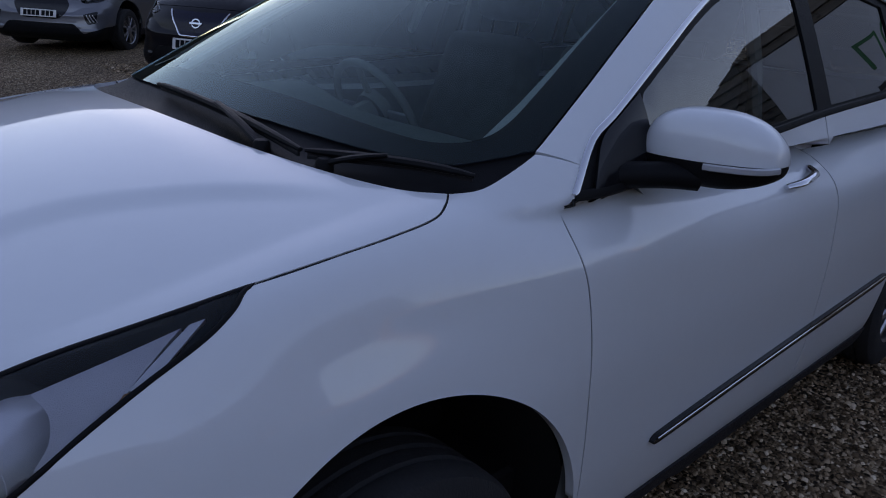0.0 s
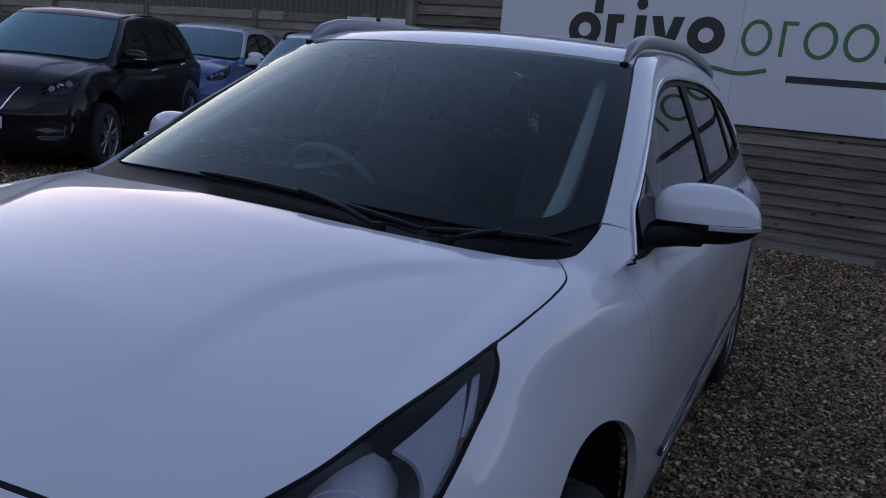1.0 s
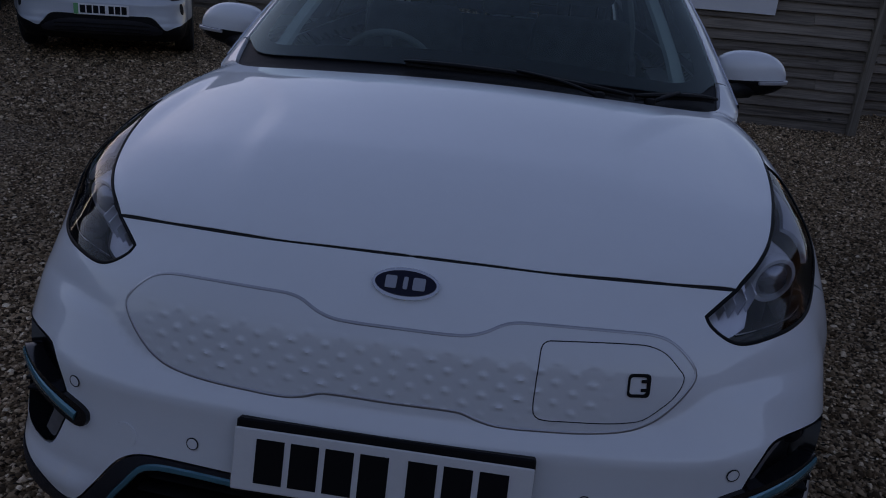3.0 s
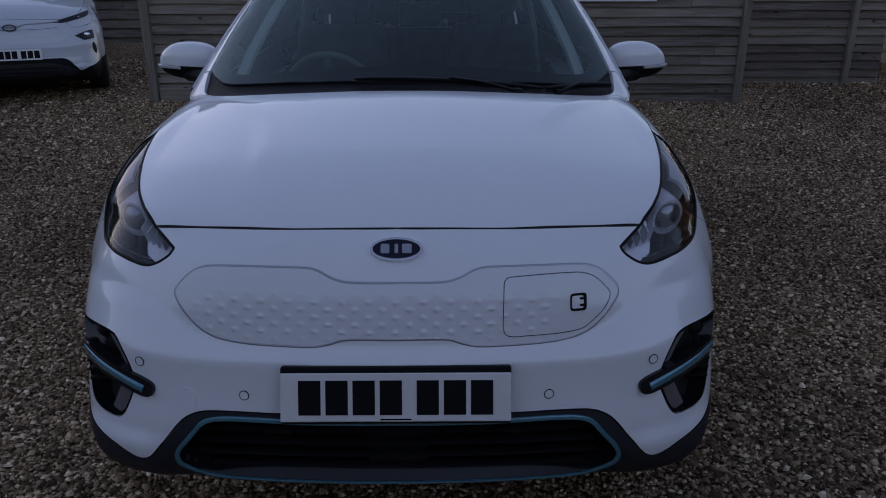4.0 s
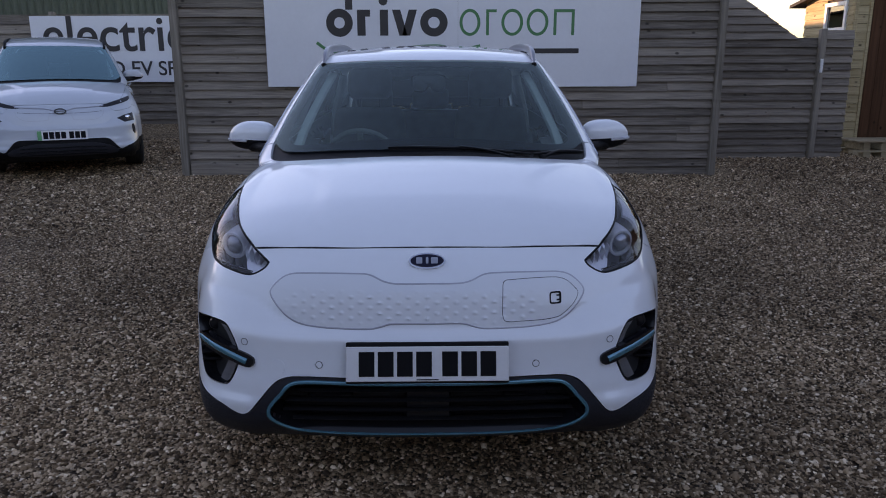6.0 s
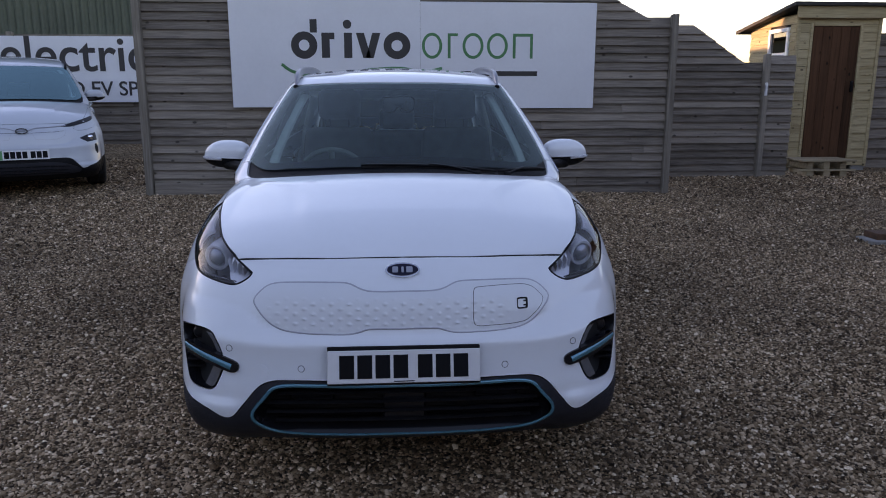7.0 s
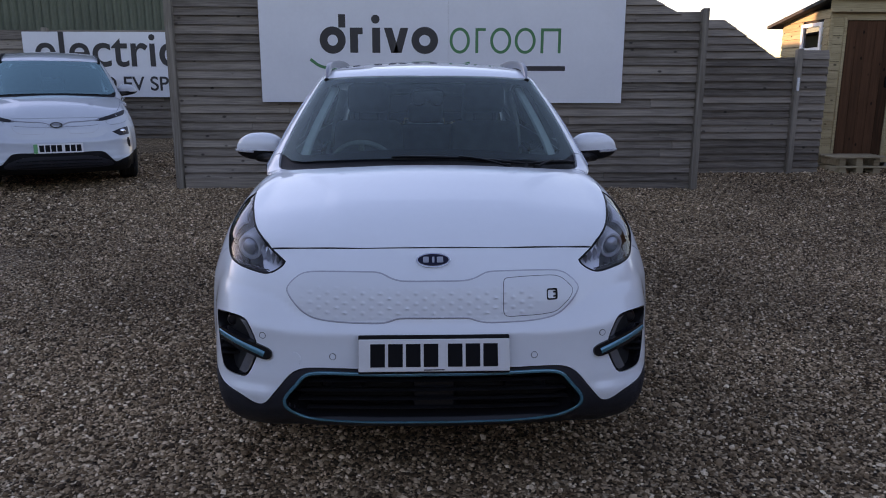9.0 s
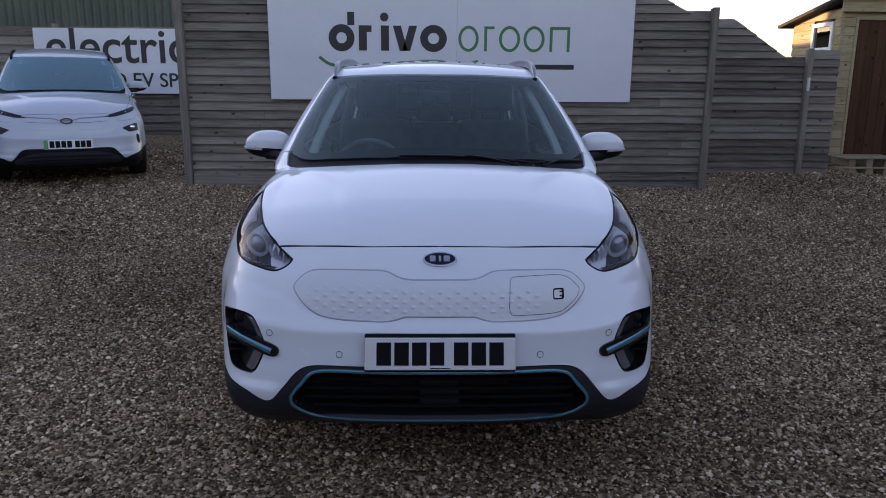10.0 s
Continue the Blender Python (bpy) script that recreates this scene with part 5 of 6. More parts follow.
def door_mirror(parent, shell, low=BLACK_TRIM):
    """Two door mirrors: cap, lower housing, arm, indicator and glass."""
    def shape():
        bm = bmesh.new()
        bmesh.ops.create_uvsphere(bm, u_segments=40, v_segments=24, radius=1)
        for v in bm.verts:
            x, y, z = v.co
            e = .72
            x, y, z = (math.copysign(abs(c) ** e, c) for c in (x, y, z))
            x *= .129 * (1 - .06 * z); z *= (.084 if z > 0 else .062) * (1 - .25 * max(x / .129, 0) ** 2); y *= .066
            if y > .03:
                y = .03 + (y - .03) * .2
            v.co = (.904 + x, 1.585 + y + .16 * max(x, 0) + .08 * x, 1.112 + z)
        return bm

    def cut(keep_top):
        bm = shape()
        bmesh.ops.bisect_plane(bm, geom=bm.verts[:] + bm.edges[:] + bm.faces[:], plane_co=(.93, 0, 1.1055 if keep_top else 1.104), plane_no=(-.04, 0, 1), clear_inner=keep_top, clear_outer=not keep_top)
        ed = [e for e in bm.edges if e.is_boundary]
        bmesh.ops.holes_fill(bm, edges=ed, sides=0)
        if not keep_top:
            for v in bm.verts:
                v.co.x = .905 + (v.co.x - .905) * .985
        return bm

    roots = []
    for s in (1, -1):
        r = empty("door_mirror"); r.parent = parent; r.matrix_local = Matrix.Identity(4) if s > 0 else Matrix.Diagonal((-1, 1, 1, 1)); roots.append(r)
    if "m_cap" not in LIB:
        for key, bm in (("m_cap", cut(True)), ("m_low", cut(False)),
                        ("m_arm", sweep_bm(round_line([(.79, 1.44, 1.062), (.82, 1.47, 1.066), (.86, 1.52, 1.068), (.90, 1.555, 1.068)], .01, False), .030, .026, 12)),
                        ("m_lamp", sweep_bm(round_line([(.925, 1.515, 1.099), (.965, 1.524, 1.101), (1.000, 1.540, 1.1025), (1.022, 1.562, 1.104), (1.031, 1.588, 1.105)], .006, False), .006, .0062, 10, power=.6)),
                        ("m_glass", box_bm(.830, .985, 1.604, 1.612, 1.066, 1.160, .012, 2))):
            bmesh.ops.recalc_face_normals(bm, faces=bm.faces)
            me = bpy.data.meshes.new(key); bm.to_mesh(me); bm.free(); me.shade_smooth(); me.set_sharp_from_angle(angle=radians(40)); LIB[key] = me
    for r in roots:
        link("cap", LIB["m_cap"], shell, r, "painted mirror cap")
        link("housing", LIB["m_low"], low, r, "black lower housing")
        link("arm", LIB["m_arm"], low, r)
        link("indicator", LIB["m_lamp"], LAMP_CLEAR, r, "clear indicator strip")
        link("mirror_glass", LIB["m_glass"], CHROME, r)
    return roots


def number_plate(parent, m, groups, green=False, strip=True):
    """A plate with plain bars for its characters. m: its middle; +x along, +z up, facing -y."""
    p = part("number_plate", box_bm(-.26, .26, -.003, .003, -.0555, .0555, .002), PLATE, parent, "white number plate with dark bars")
    p.matrix_local = m
    x = -.5 * (sum(groups) * .050 + (sum(groups) - len(groups)) * .011 + (len(groups) - 1) * .033) + (.02 if green else 0)
    for g in groups:
        for k in range(g):
            b = part("bar", box_bm(x, x + .050, -.0042, -.0032, -.0395, .0395), PLATE_BAR, p)
            x += .061
        x += .022
    if green:
        part("green_flash", box_bm(-.258, -.215, -.0042, -.0032, -.0535, .0535), PLATE_GREEN, p)
    else:
        part("small_print", box_bm(-.035, .035, -.0038, -.0032, -.0515, -.0480), PLATE_BAR, p)
    return p

# ---- the white electric hatchback ----
car = empty("car", pose(0, 0, 0), "white electric hatchback parked on gravel in front of the fence", "car")
hood = link("hood", shared("hood"), PAINT_WHITE, car, "smooth white bonnet with two soft creases")
bumper = link("front_bumper", shared("bumper"), PAINT_WHITE, car)
grille_half = sheet(NOSE_BALL, fascia_groove, cell=.0040, lift=.0015, gap=.0022, depth=.012, raise_by=lambda p: dimples(p * np.array((-1, 1, 1))))
port_line = on(FRONT, PORT)
panel_l = sheet(NOSE_BALL, fascia_groove, [port_line], cell=.0040, lift=.0015, gap=.0012, depth=.012, raise_by=dimples)
v1, f1, n1 = panel_l
v2, f2, n2 = flipped(grille_half)
k = len(v1)
grille = panel("grille_panel", (v1 + v2, f1 + [tuple(i + k for i in t) for t in f2], None), PAINT_PANEL, bumper, "blanked satin white grille with rows of small diamonds")
port_s = sheet(NOSE_BALL, port_line, cell=.0040, lift=.0018, gap=.0006, depth=.012, raise_by=dimples)
port = panel("charge_port_door", (port_s[0], port_s[1], None), PAINT_PANEL, bumper, "charging flap with a dark plug mark")
pp, pn = tube_on(FRONT, GRILLE, 0, .0005, False, .012)
part("groove", strip_bm(pp, pn, .0034, .0016), SATIN, grille, "thin grey seam", True)
part("groove", mirror_bm(strip_bm(pp, pn, .0034, .0016)), SATIN, grille, "thin grey seam", True)
pp, pn = tube_on(FRONT, PORT, 0, .0008, True, .012)
part("seam", strip_bm(pp, pn, .0015, .0012, True), CLADDING, port, "dark seam", True)


def flat_on(pairs, material, parent, name, lift, cell=.006, thick=.0015, chart=FRONT, label="", holes=()):
    """A small flat mark that follows the body, seen from the front."""
    return panel(name, sheet(chart, on(chart, pairs), [on(chart, h) for h in holes], cell=cell, lift=lift + thick, depth=thick), material, parent, label)


def rounded(cx, cz, w, h, r, k=4):
    pts = []
    for sx, sz, a0 in ((1, 1, 0), (-1, 1, 90), (-1, -1, 180), (1, -1, 270)):
        for i in range(k + 1):
            a = radians(a0 + 90 * i / k)
            pts.append((cx + sx * (w - r) + r * math.cos(a), cz + sz * (h - r) + r * math.sin(a)))
    return pts


def oval(cx, cz, w, h, k=28):
    return [(cx + w * math.cos(2 * math.pi * i / k), cz + h * math.sin(2 * math.pi * i / k)) for i in range(k)]


flat_on(rounded(.420, .722, .0195, .019, .007), BLACK_TRIM, port, "plug_mark", .0025, holes=[rounded(.4185, .722, .0145, .0138, .005)])
flat_on(rounded(.429, .729, .0055, .0026, .001, 2), BLACK_TRIM, port, "plug_pin", .0027, .003)
flat_on(rounded(.429, .715, .0055, .0026, .001, 2), BLACK_TRIM, port, "plug_pin", .0027, .003)
badge = flat_on(oval(0, .8345, .0605, .0215), CHROME, bumper, "badge", .002, .010, .005, label="dark oval badge with a silver rim")
flat_on(oval(0, .8345, .0550, .0172), NAVY, badge, "badge_field", .0055, .010, .003)
for bx, bw in ((-.026, .010), (0, .004), (.024, .011)):
    flat_on(rounded(bx, .8345, bw, .0085, .002, 2), SATIN, badge, "badge_mark", .0082, .006, .002)
# plate in its holder
tilt = math.degrees(math.atan2(.030, .105))
holder = part("plate_holder", box_bm(-.261, .261, -.012, .010, -.066, .066, .003), BLACK_TRIM, bumper)
holder.matrix_local = pose(0, -.030, .537, -tilt)
number_plate(bumper, pose(0, -.0480, .539, -tilt), (4, 3))
# dark seals deep in the gaps between the panels
for nm, chart_, pts_, wd in (("bonnet_seal", TOP, HOOD_FRONT, .0050), ("wing_seal", TOP, FENDER_TOP, .003), ("door_seal", SIDE, DOOR_FRONT, .0035), ("door_seal", SIDE, [(2.463, .31), (2.463, .7), (2.463, 1.10)], .0035)):
    pp, pn = tube_on(chart_, pts_, 0, -.0045, False, .015)
    part(nm, strip_bm(pp, pn, wd, .0035), VOID_BLACK, car, "", True)
    part(nm, mirror_bm(strip_bm(pp, pn, wd, .0035)), VOID_BLACK, car, "", True)
# parking sensors and the towing eye cover
for sx in (.352, .601):
    for s in (1, -1):
        z = .522 if sx < .5 else .586
        ring = panel("parking_sensor", (lambda q: q if s > 0 else flipped(q))(sheet(FRONT, on(FRONT, oval(sx, z, .0105, .0105, 20)), cell=.006, lift=.002, depth=.004)), PAINT_WHITE, bumper)
        pp, pn = tube_on(FRONT, oval(sx, z, .0108, .0108, 20), 0, .0015, True, .004)
        bm = strip_bm(pp, pn, .0012, .0012, True, 6)
        part("sensor_seam", bm if s > 0 else mirror_bm(bm), CLADDING, ring)
eye = panel("towing_eye_cover", flipped(sheet(FRONT, on(FRONT, oval(.490, .509, .025, .025, 28)), cell=.01, lift=.0022, depth=.004)), PAINT_WHITE, bumper)

# fog lamp pockets: recess, blade with a teal insert, running lights
pocket = sheet(NOSE_BALL, on(FRONT, FOG), cell=.02, lift=-.045, gap=-.002, depth=0)
wall = sheet(NOSE_BALL, on(FRONT, FOG), cell=.02, lift=.0005, gap=.0008, depth=.046)
edge_only = (wall[0], [t for t in wall[1] if len(t) == 4], wall[2])
pockets = pair("fog_lamp_pocket", pocket, VOID_BLACK, bumper, "black recess with running lights")
pair_walls = [panel("pocket_wall", q, GLOSS_BLACK, p) for q, p in ((edge_only, pockets[0]), (flipped(edge_only), pockets[1]))]
BLADE = [(.775, .582), (.755, .584), (.671, .568), (.587, .545), (.567, .530), (.572, .508), (.593, .503), (.661, .521), (.724, .536), (.772, .550)]
for s, pk in ((1, pockets[0]), (-1, pockets[1])):
    w = (lambda q: q) if s > 0 else flipped
    blade = panel("blade", w(sheet(FRONT, on(FRONT, BLADE), cell=.012, lift=.010, depth=.03)), GLOSS_BLACK, pk, "black blade with a teal insert")
    pp, pn = tube_on(FRONT, [(.771, .567), (.715, .556), (.655, .541), (.606, .526), (.592, .521)], 0, .011, False, .012)
    bm = strip_bm(pp, pn, .0105, .004)
    part("teal_insert", bm if s > 0 else mirror_bm(bm), TEAL, blade, "", True)
    for nm, ln in (("running_lamp", [(.702, .631), (.702, .631), (.668, .625), (.650, .600), (.636, .560), (.636, .560), (.655, .562), (.678, .604)]), ("running_lamp", [(.672, .516), (.672, .516), (.640, .510), (.640, .510), (.662, .462), (.680, .441), (.708, .447), (.708, .447)])):
        panel(nm, w(sheet(FRONT, on(FRONT, ln), cell=.012, lift=-.014, depth=.03)), LAMP_DIM, pk, "clear running lamp")
    for zz in (.545, .520, .495):
        bm = box_bm(.71, .775, .135, .20, zz - .012, zz - .004, .002)
        part("vane", bm if s > 0 else mirror_bm(bm), BLACK_TRIM, pk)
    bm = lathe_bm([(-.02, .026), (.0, .024), (.008, .018), (.012, .003)], 24, "y")
    for v in bm.verts:
        v.co = (v.co.x + .735, -v.co.y + .185, v.co.z + .600)
    part("fog_lamp", bm if s > 0 else mirror_bm(bm), LAMP_DARK, pk, "", True)

# lower grille: dark surround, opening, teal line, slats, radar box
opening = on(FRONT, TEAL_LINE[:1] + TEAL_LINE + TEAL_LINE[-1:])
skirt_line = np.concatenate([on(FRONT, WHITE_LOW[::-1][:1]), on(FRONT, WHITE_LOW[::-1]), on(SIDE, [(.26, .428), (.36, .430)]), on(SIDE, twice(arch(.872, 168, 195, 4))), on(FRONT, [(.78, .245), (.70, .218), (.45, .207), (0, .205), (0, .205)])])
skirt = panel("lower_skirt", doubled(sheet(NOSE_BALL, skirt_line, [opening], cell=.022, lift=.001, gap=.001, depth=.03)), CLADDING, bumper, "dark grey plastic lower skirt")
back = panel("intake", doubled(sheet(NOSE_BALL, opening, cell=.03, lift=-.09, gap=-.01, depth=0)), VOID_BLACK, skirt)
w = sheet(NOSE_BALL, opening, cell=.03, lift=0, gap=.0005, depth=.09)
panel("intake_wall", doubled((w[0], [t for t in w[1] if len(t) == 4], w[2])), GLOSS_BLACK, skirt)
pp, pn = tube_on(FRONT, TEAL_LINE, 0, .002, False, .012)
part("teal_line", strip_bm(pp, pn, .0065, .005), TEAL, skirt, "bright teal outline", True)
part("teal_line", mirror_bm(strip_bm(pp, pn, .0065, .005)), TEAL, skirt, "bright teal outline", True)
for z, half in ((.425, .44), (.390, .47), (.355, .48), (.320, .45)):
    q = on(FRONT, [(x, z + .008 * math.cos(x * 3)) for x in np.linspace(-half, half, 31)])
    q[:, 1] += .035
    part("slat", sweep_bm([tuple(a) for a in q], .020, .0055, 8), BLACK_TRIM, skirt, "", True)
part("radar_cover", box_bm(-.075, .075, .0, .05, .318, .432, .006), GLOSS_BLACK, skirt)
part("side_baffle", box_bm(-.40, -.25, .03, .06, .38, .44, .006), GLOSS_BLACK, skirt)
part("side_baffle", box_bm(.25, .40, .03, .06, .38, .44, .006), GLOSS_BLACK, skirt)

# headlamps
lamps = put_pair("headlight", "bezel", LAMP_DARK, car, "clear swept-back headlight with a projector lamp")
rim_s = sheet(NOSE_BALL, lamp_line, cell=.02, lift=-.001, gap=.0018, depth=.09)
rim_s = (rim_s[0], [t for t in rim_s[1] if len(t) == 4], rim_s[2])
PROJ = (.698, .370, .836)
for s, lp in ((1, lamps[0]), (-1, lamps[1])):
    w = (lambda q: q) if s > 0 else flipped
    mm = (lambda b: b) if s > 0 else mirror_bm
    panel("rim", w(rim_s), GLOSS_BLACK, lp)
    lens = link("lens", shared_pair("lens")[0 if s > 0 else 1], LENS, lp, "clear lens")
    lens.visible_shadow = False
    panel("reflector", w(sheet(NOSE_BALL, on(SIDE, [(.432, .934), (.432, .934), (.602, .976), (.602, .976), (.501, .914), (.455, .886), (.411, .866), (.411, .866), (.432, .893), (.440, .918)]), cell=.012, lift=-.014, depth=.01)), REFLECTOR, lp, "pale textured reflector")
    panel("light_guide", w(sheet(NOSE_BALL, on(SIDE, [(.612, .977), (.632, .980), (.632, .980), (.539, .928), (.521, .928), (.521, .928)]), cell=.012, lift=-.011, depth=.008)), LAMP_CLEAR, lp, "frosted light guide")
    panel("amber_lamp", w(sheet(NOSE_BALL, on(SIDE, [(.516, .926), (.536, .926), (.536, .926), (.498, .904), (.476, .891), (.468, .894), (.493, .909)]), cell=.012, lift=-.008, depth=.006)), AMBER, lp, "small amber side lamp")
    m = pose(PROJ[0], PROJ[1], PROJ[2], 8, 0, 24)
    drum = lathe_bm([(-.085, .060), (-.050, .060), (-.016, .057), (-.006, .054), (-.004, .046)], 48, "y")
    for v in drum.verts:
        if v.co.y < -.012:
            a_ = math.atan2(v.co.z, v.co.x)
            k_ = 1 - .035 * (round(a_ / (2 * math.pi) * 48) % 4 == 0)
            v.co.x, v.co.z = v.co.x * k_, v.co.z * k_
    drum.transform(m @ Matrix.Diagonal((1, -1, 1, 1)))
    part("drum", mm(drum), LAMP_SILVER, lp, "ribbed chrome reflector drum", True)
    ring = lathe_bm([(-.030, .053), (.008, .052), (.013, .049), (.013, .0415), (-.004, .038)], 40, "y")
    ring.transform(m @ Matrix.Diagonal((1, -1, 1, 1)))
    pr = part("projector_ring", mm(ring), LAMP_SILVER, lp, "chrome projector ring", True)
    ball = bmesh.new()
    bmesh.ops.create_uvsphere(ball, u_segments=32, v_segments=16, radius=.042)
    ball.transform(m @ pose(0, .014, 0))
    part("projector_lens", mm(ball), BULB_GLASS, pr, "round glass lens", True)
    panel("inner_reflector", w(sheet(FRONT, on(FRONT, [(.548, .820), (.548, .820), (.598, .866), (.640, .884), (.640, .884), (.650, .850), (.640, .812), (.640, .812), (.600, .797), (.575, .800)]), cell=.014, lift=-.045, depth=.01)), LAMP_SILVER, lp, "silver reflector bowl")
    for i, (fx, fz) in enumerate(((.568, .820), (.588, .824), (.608, .829), (.626, .834))):
        q = on(FRONT, [(fx, fz)])[0]
        fin = box_bm(-.0012, .0012, -.012, .02, -.016 - .003 * i, .016 + .003 * i, .0005)
        fin.transform(pose(q[0], q[1] + .034, q[2], 25, 0, 12))
        part("fin", mm(fin), LAMP_SILVER, lp)
    pp, pn = tube_on(FRONT, [(.596, .797), (.66, .804), (.715, .808), (.752, .814)], 0, -.014, False, .012)
    part("daylight_strip", mm(strip_bm(pp, pn, .0022, .003)), CHROME, lp, "", True)
    edge = round_line(lamp_line, .010, True)
    part("seal", mm(strip_bm(edge, slope(edge), .0036, .0016, True)), BLACK_TRIM, lp, "", True)
    low_ = sheet(FRONT, on(FRONT, [(.645, .802), (.650, .818), (.70, .806), (.745, .822), (.770, .850), (.765, .835), (.745, .812), (.69, .803)]), cell=.015, lift=-.03, depth=0)
    panel("dark_well", low_ if s > 0 else flipped(low_), VOID_BLACK, lp)

# sides
fenders = put_pair("front_wing", "fender", PAINT_WHITE, car)
doors_f = put_pair("front_door", "front_door", PAINT_WHITE, car)
doors_r = put_pair("rear_door", "rear_door", PAINT_WHITE, car)
put_pair("rear_quarter", "quarter", PAINT_WHITE, car)
frames = put_pair("side_frame", "side_frame", PAINT_WHITE, car, "white windscreen pillar and roof edge")
wf = put_pair("window_frame", "window_frame", BLACK_TRIM, car, "black window surround")
for key, gm in (("front_window", SIDE_GLASS), ("rear_window", DARK_GLASS), ("quarter_window", DARK_GLASS)):
    for g in put_pair(key, key, gm, wf):
        g.visible_shadow = False
put_pair("sill", "sill", CLADDING, car, "black sill cladding")
for mo in put_pair("side_moulding", "side_moulding", GLOSS_BLACK, car, "dark moulding with a chrome line"):
    pass
pp, pn = tube_on(SIDE, [(1.60, .470), (2.15, .490), (3.06, .527)], 0, .0125, False, .05)
both("chrome_line", lambda: strip_bm(pp, pn, .0035, .0025), CHROME, car)
pq, pm = tube_on(SIDE, DLO[:13], 0, .002, False, .03)
both("window_chrome", lambda: strip_bm(pq, pm, .0075, .004), CHROME, wf)
pb, pbn = tube_on(SIDE, DLO[13:] + DLO[:1], 0, .001, False, .04)
both("waist_seal", lambda: strip_bm(pb, pbn, .010, .005), BLACK_TRIM, wf)
for hy, hz, dd in ((2.265, .964, doors_f), (3.31, .996, doors_r)):
    q = on(SIDE, [(hy - .10, hz - .012), (hy - .05, hz - .005), (hy, hz), (hy + .06, hz + .006), (hy + .11, hz + .011)])
    q[:, 0] += np.array([.008, .032, .038, .036, .008])
    both("door_handle", lambda: sweep_bm(round_line(q, .012, False), .013, .010, 10, taper=lambda u: 1.0 - .35 * abs(2 * u - 1) ** 3), CHROME, dd, "chrome door handle")
    cup = sheet(SIDE, on(SIDE, oval(hy + .01, hz - .004, .085, .030)), cell=.02, lift=.0012, depth=.001)
sails = sheet(SIDE, on(SIDE, [(1.345, 1.052), (1.345, 1.052), (1.40, 1.128), (1.47, 1.168), (1.545, 1.205), (1.545, 1.205), (1.565, 1.075), (1.565, 1.075), (1.45, 1.055)]), cell=.03, lift=.004, depth=.01)
pair("mirror_base", sails, GLOSS_BLACK, car, "black mirror mounting triangle")
door_mirror(car, PAINT_WHITE)

# roof, rails, glass, wipers
roof = link("roof", shared("roof"), PAINT_WHITE, car)
for s in (1, -1):
    rail_y = (1.905, 1.93, 1.985, 2.07, 2.30, 2.80, 3.30, 3.55, 3.68)
    rail_up = (-.006, .008, .022, .028, .030, .030, .028, .018, -.004)
    seat_ = on(TOP, [(.572 - .008 * max(0, y - 2.3), y) for y in rail_y])
    seat_[:, 2] += np.array(rail_up)
    pts = round_line([tuple(q) for q in seat_], .03, False)
    bm = sweep_bm(pts, .015, .022, 12, power=.7, taper=lambda u: min(1, .45 + 9 * u, .45 + 9 * (1 - u)))
    part("roof_rail", bm if s > 0 else mirror_bm(bm), RAIL, car, "grey raised roof rail", True)
    bm = box_bm(.560, .585, 1.885, 1.930, seat_[0, 2] - .030, seat_[0, 2] + .006, .004)
    part("rail_foot", bm if s > 0 else mirror_bm(bm), BLACK_TRIM, car)
screen = link("windscreen", shared("windscreen"), GLASS, car, "windscreen reflecting the sky")
screen.visible_shadow = False
link("screen_band", shared("screen_band"), SHADE_BAND, car, "black printed band round the glass")
link("cowl", shared("cowl"), BLACK_TRIM, car, "black scuttle panel under the wipers")
link("tailgate", shared("tailgate"), PAINT_WHITE, car)
link("rear_bumper", shared("rear_bumper"), PAINT_WHITE, car)
link("rear_screen", shared("rear_screen"), DARK_GLASS, car, "tinted rear window")
link("tailgate_lining", shared("tailgate_lining"), CABIN, car)
part("underbody", box_bm(-.62, .62, .25, 4.15, .19, .34, .02), VOID_BLACK, car)
# plain black box added under the bonnet to block the hollow body
part("engine_bay_blocker", box_bm(-.43, .43, .33, 1.02, .34, .80, .02), VOID_BLACK, car)
part("cabin_floor", box_bm(-.72, .72, 1.05, 4.05, .345, .42, .01), VOID_BLACK, car)
for yy in AXLES:
    def liner():
        bm = bmesh.new()
        rows = []
        for xx in (.50, .66, .85):
            rows.append([bm.verts.new((xx, yy + (ARCH_R + .012) * math.cos(radians(a)), AXLE_Z + .02 + (ARCH_R + .012) * math.sin(radians(a)))) for a in range(-25, 206, 10)])
        for a, b in zip(rows, rows[1:]):
            for i in range(len(a) - 1):
                bm.faces.new((a[i], a[i + 1], b[i + 1], b[i]))
        bm.faces.new(rows[0])
        return bm
    both("arch_liner", liner, VOID_BLACK, car)
    for s in (1, -1):
        wheel(car, (s * .775, yy, AXLE_Z), s)


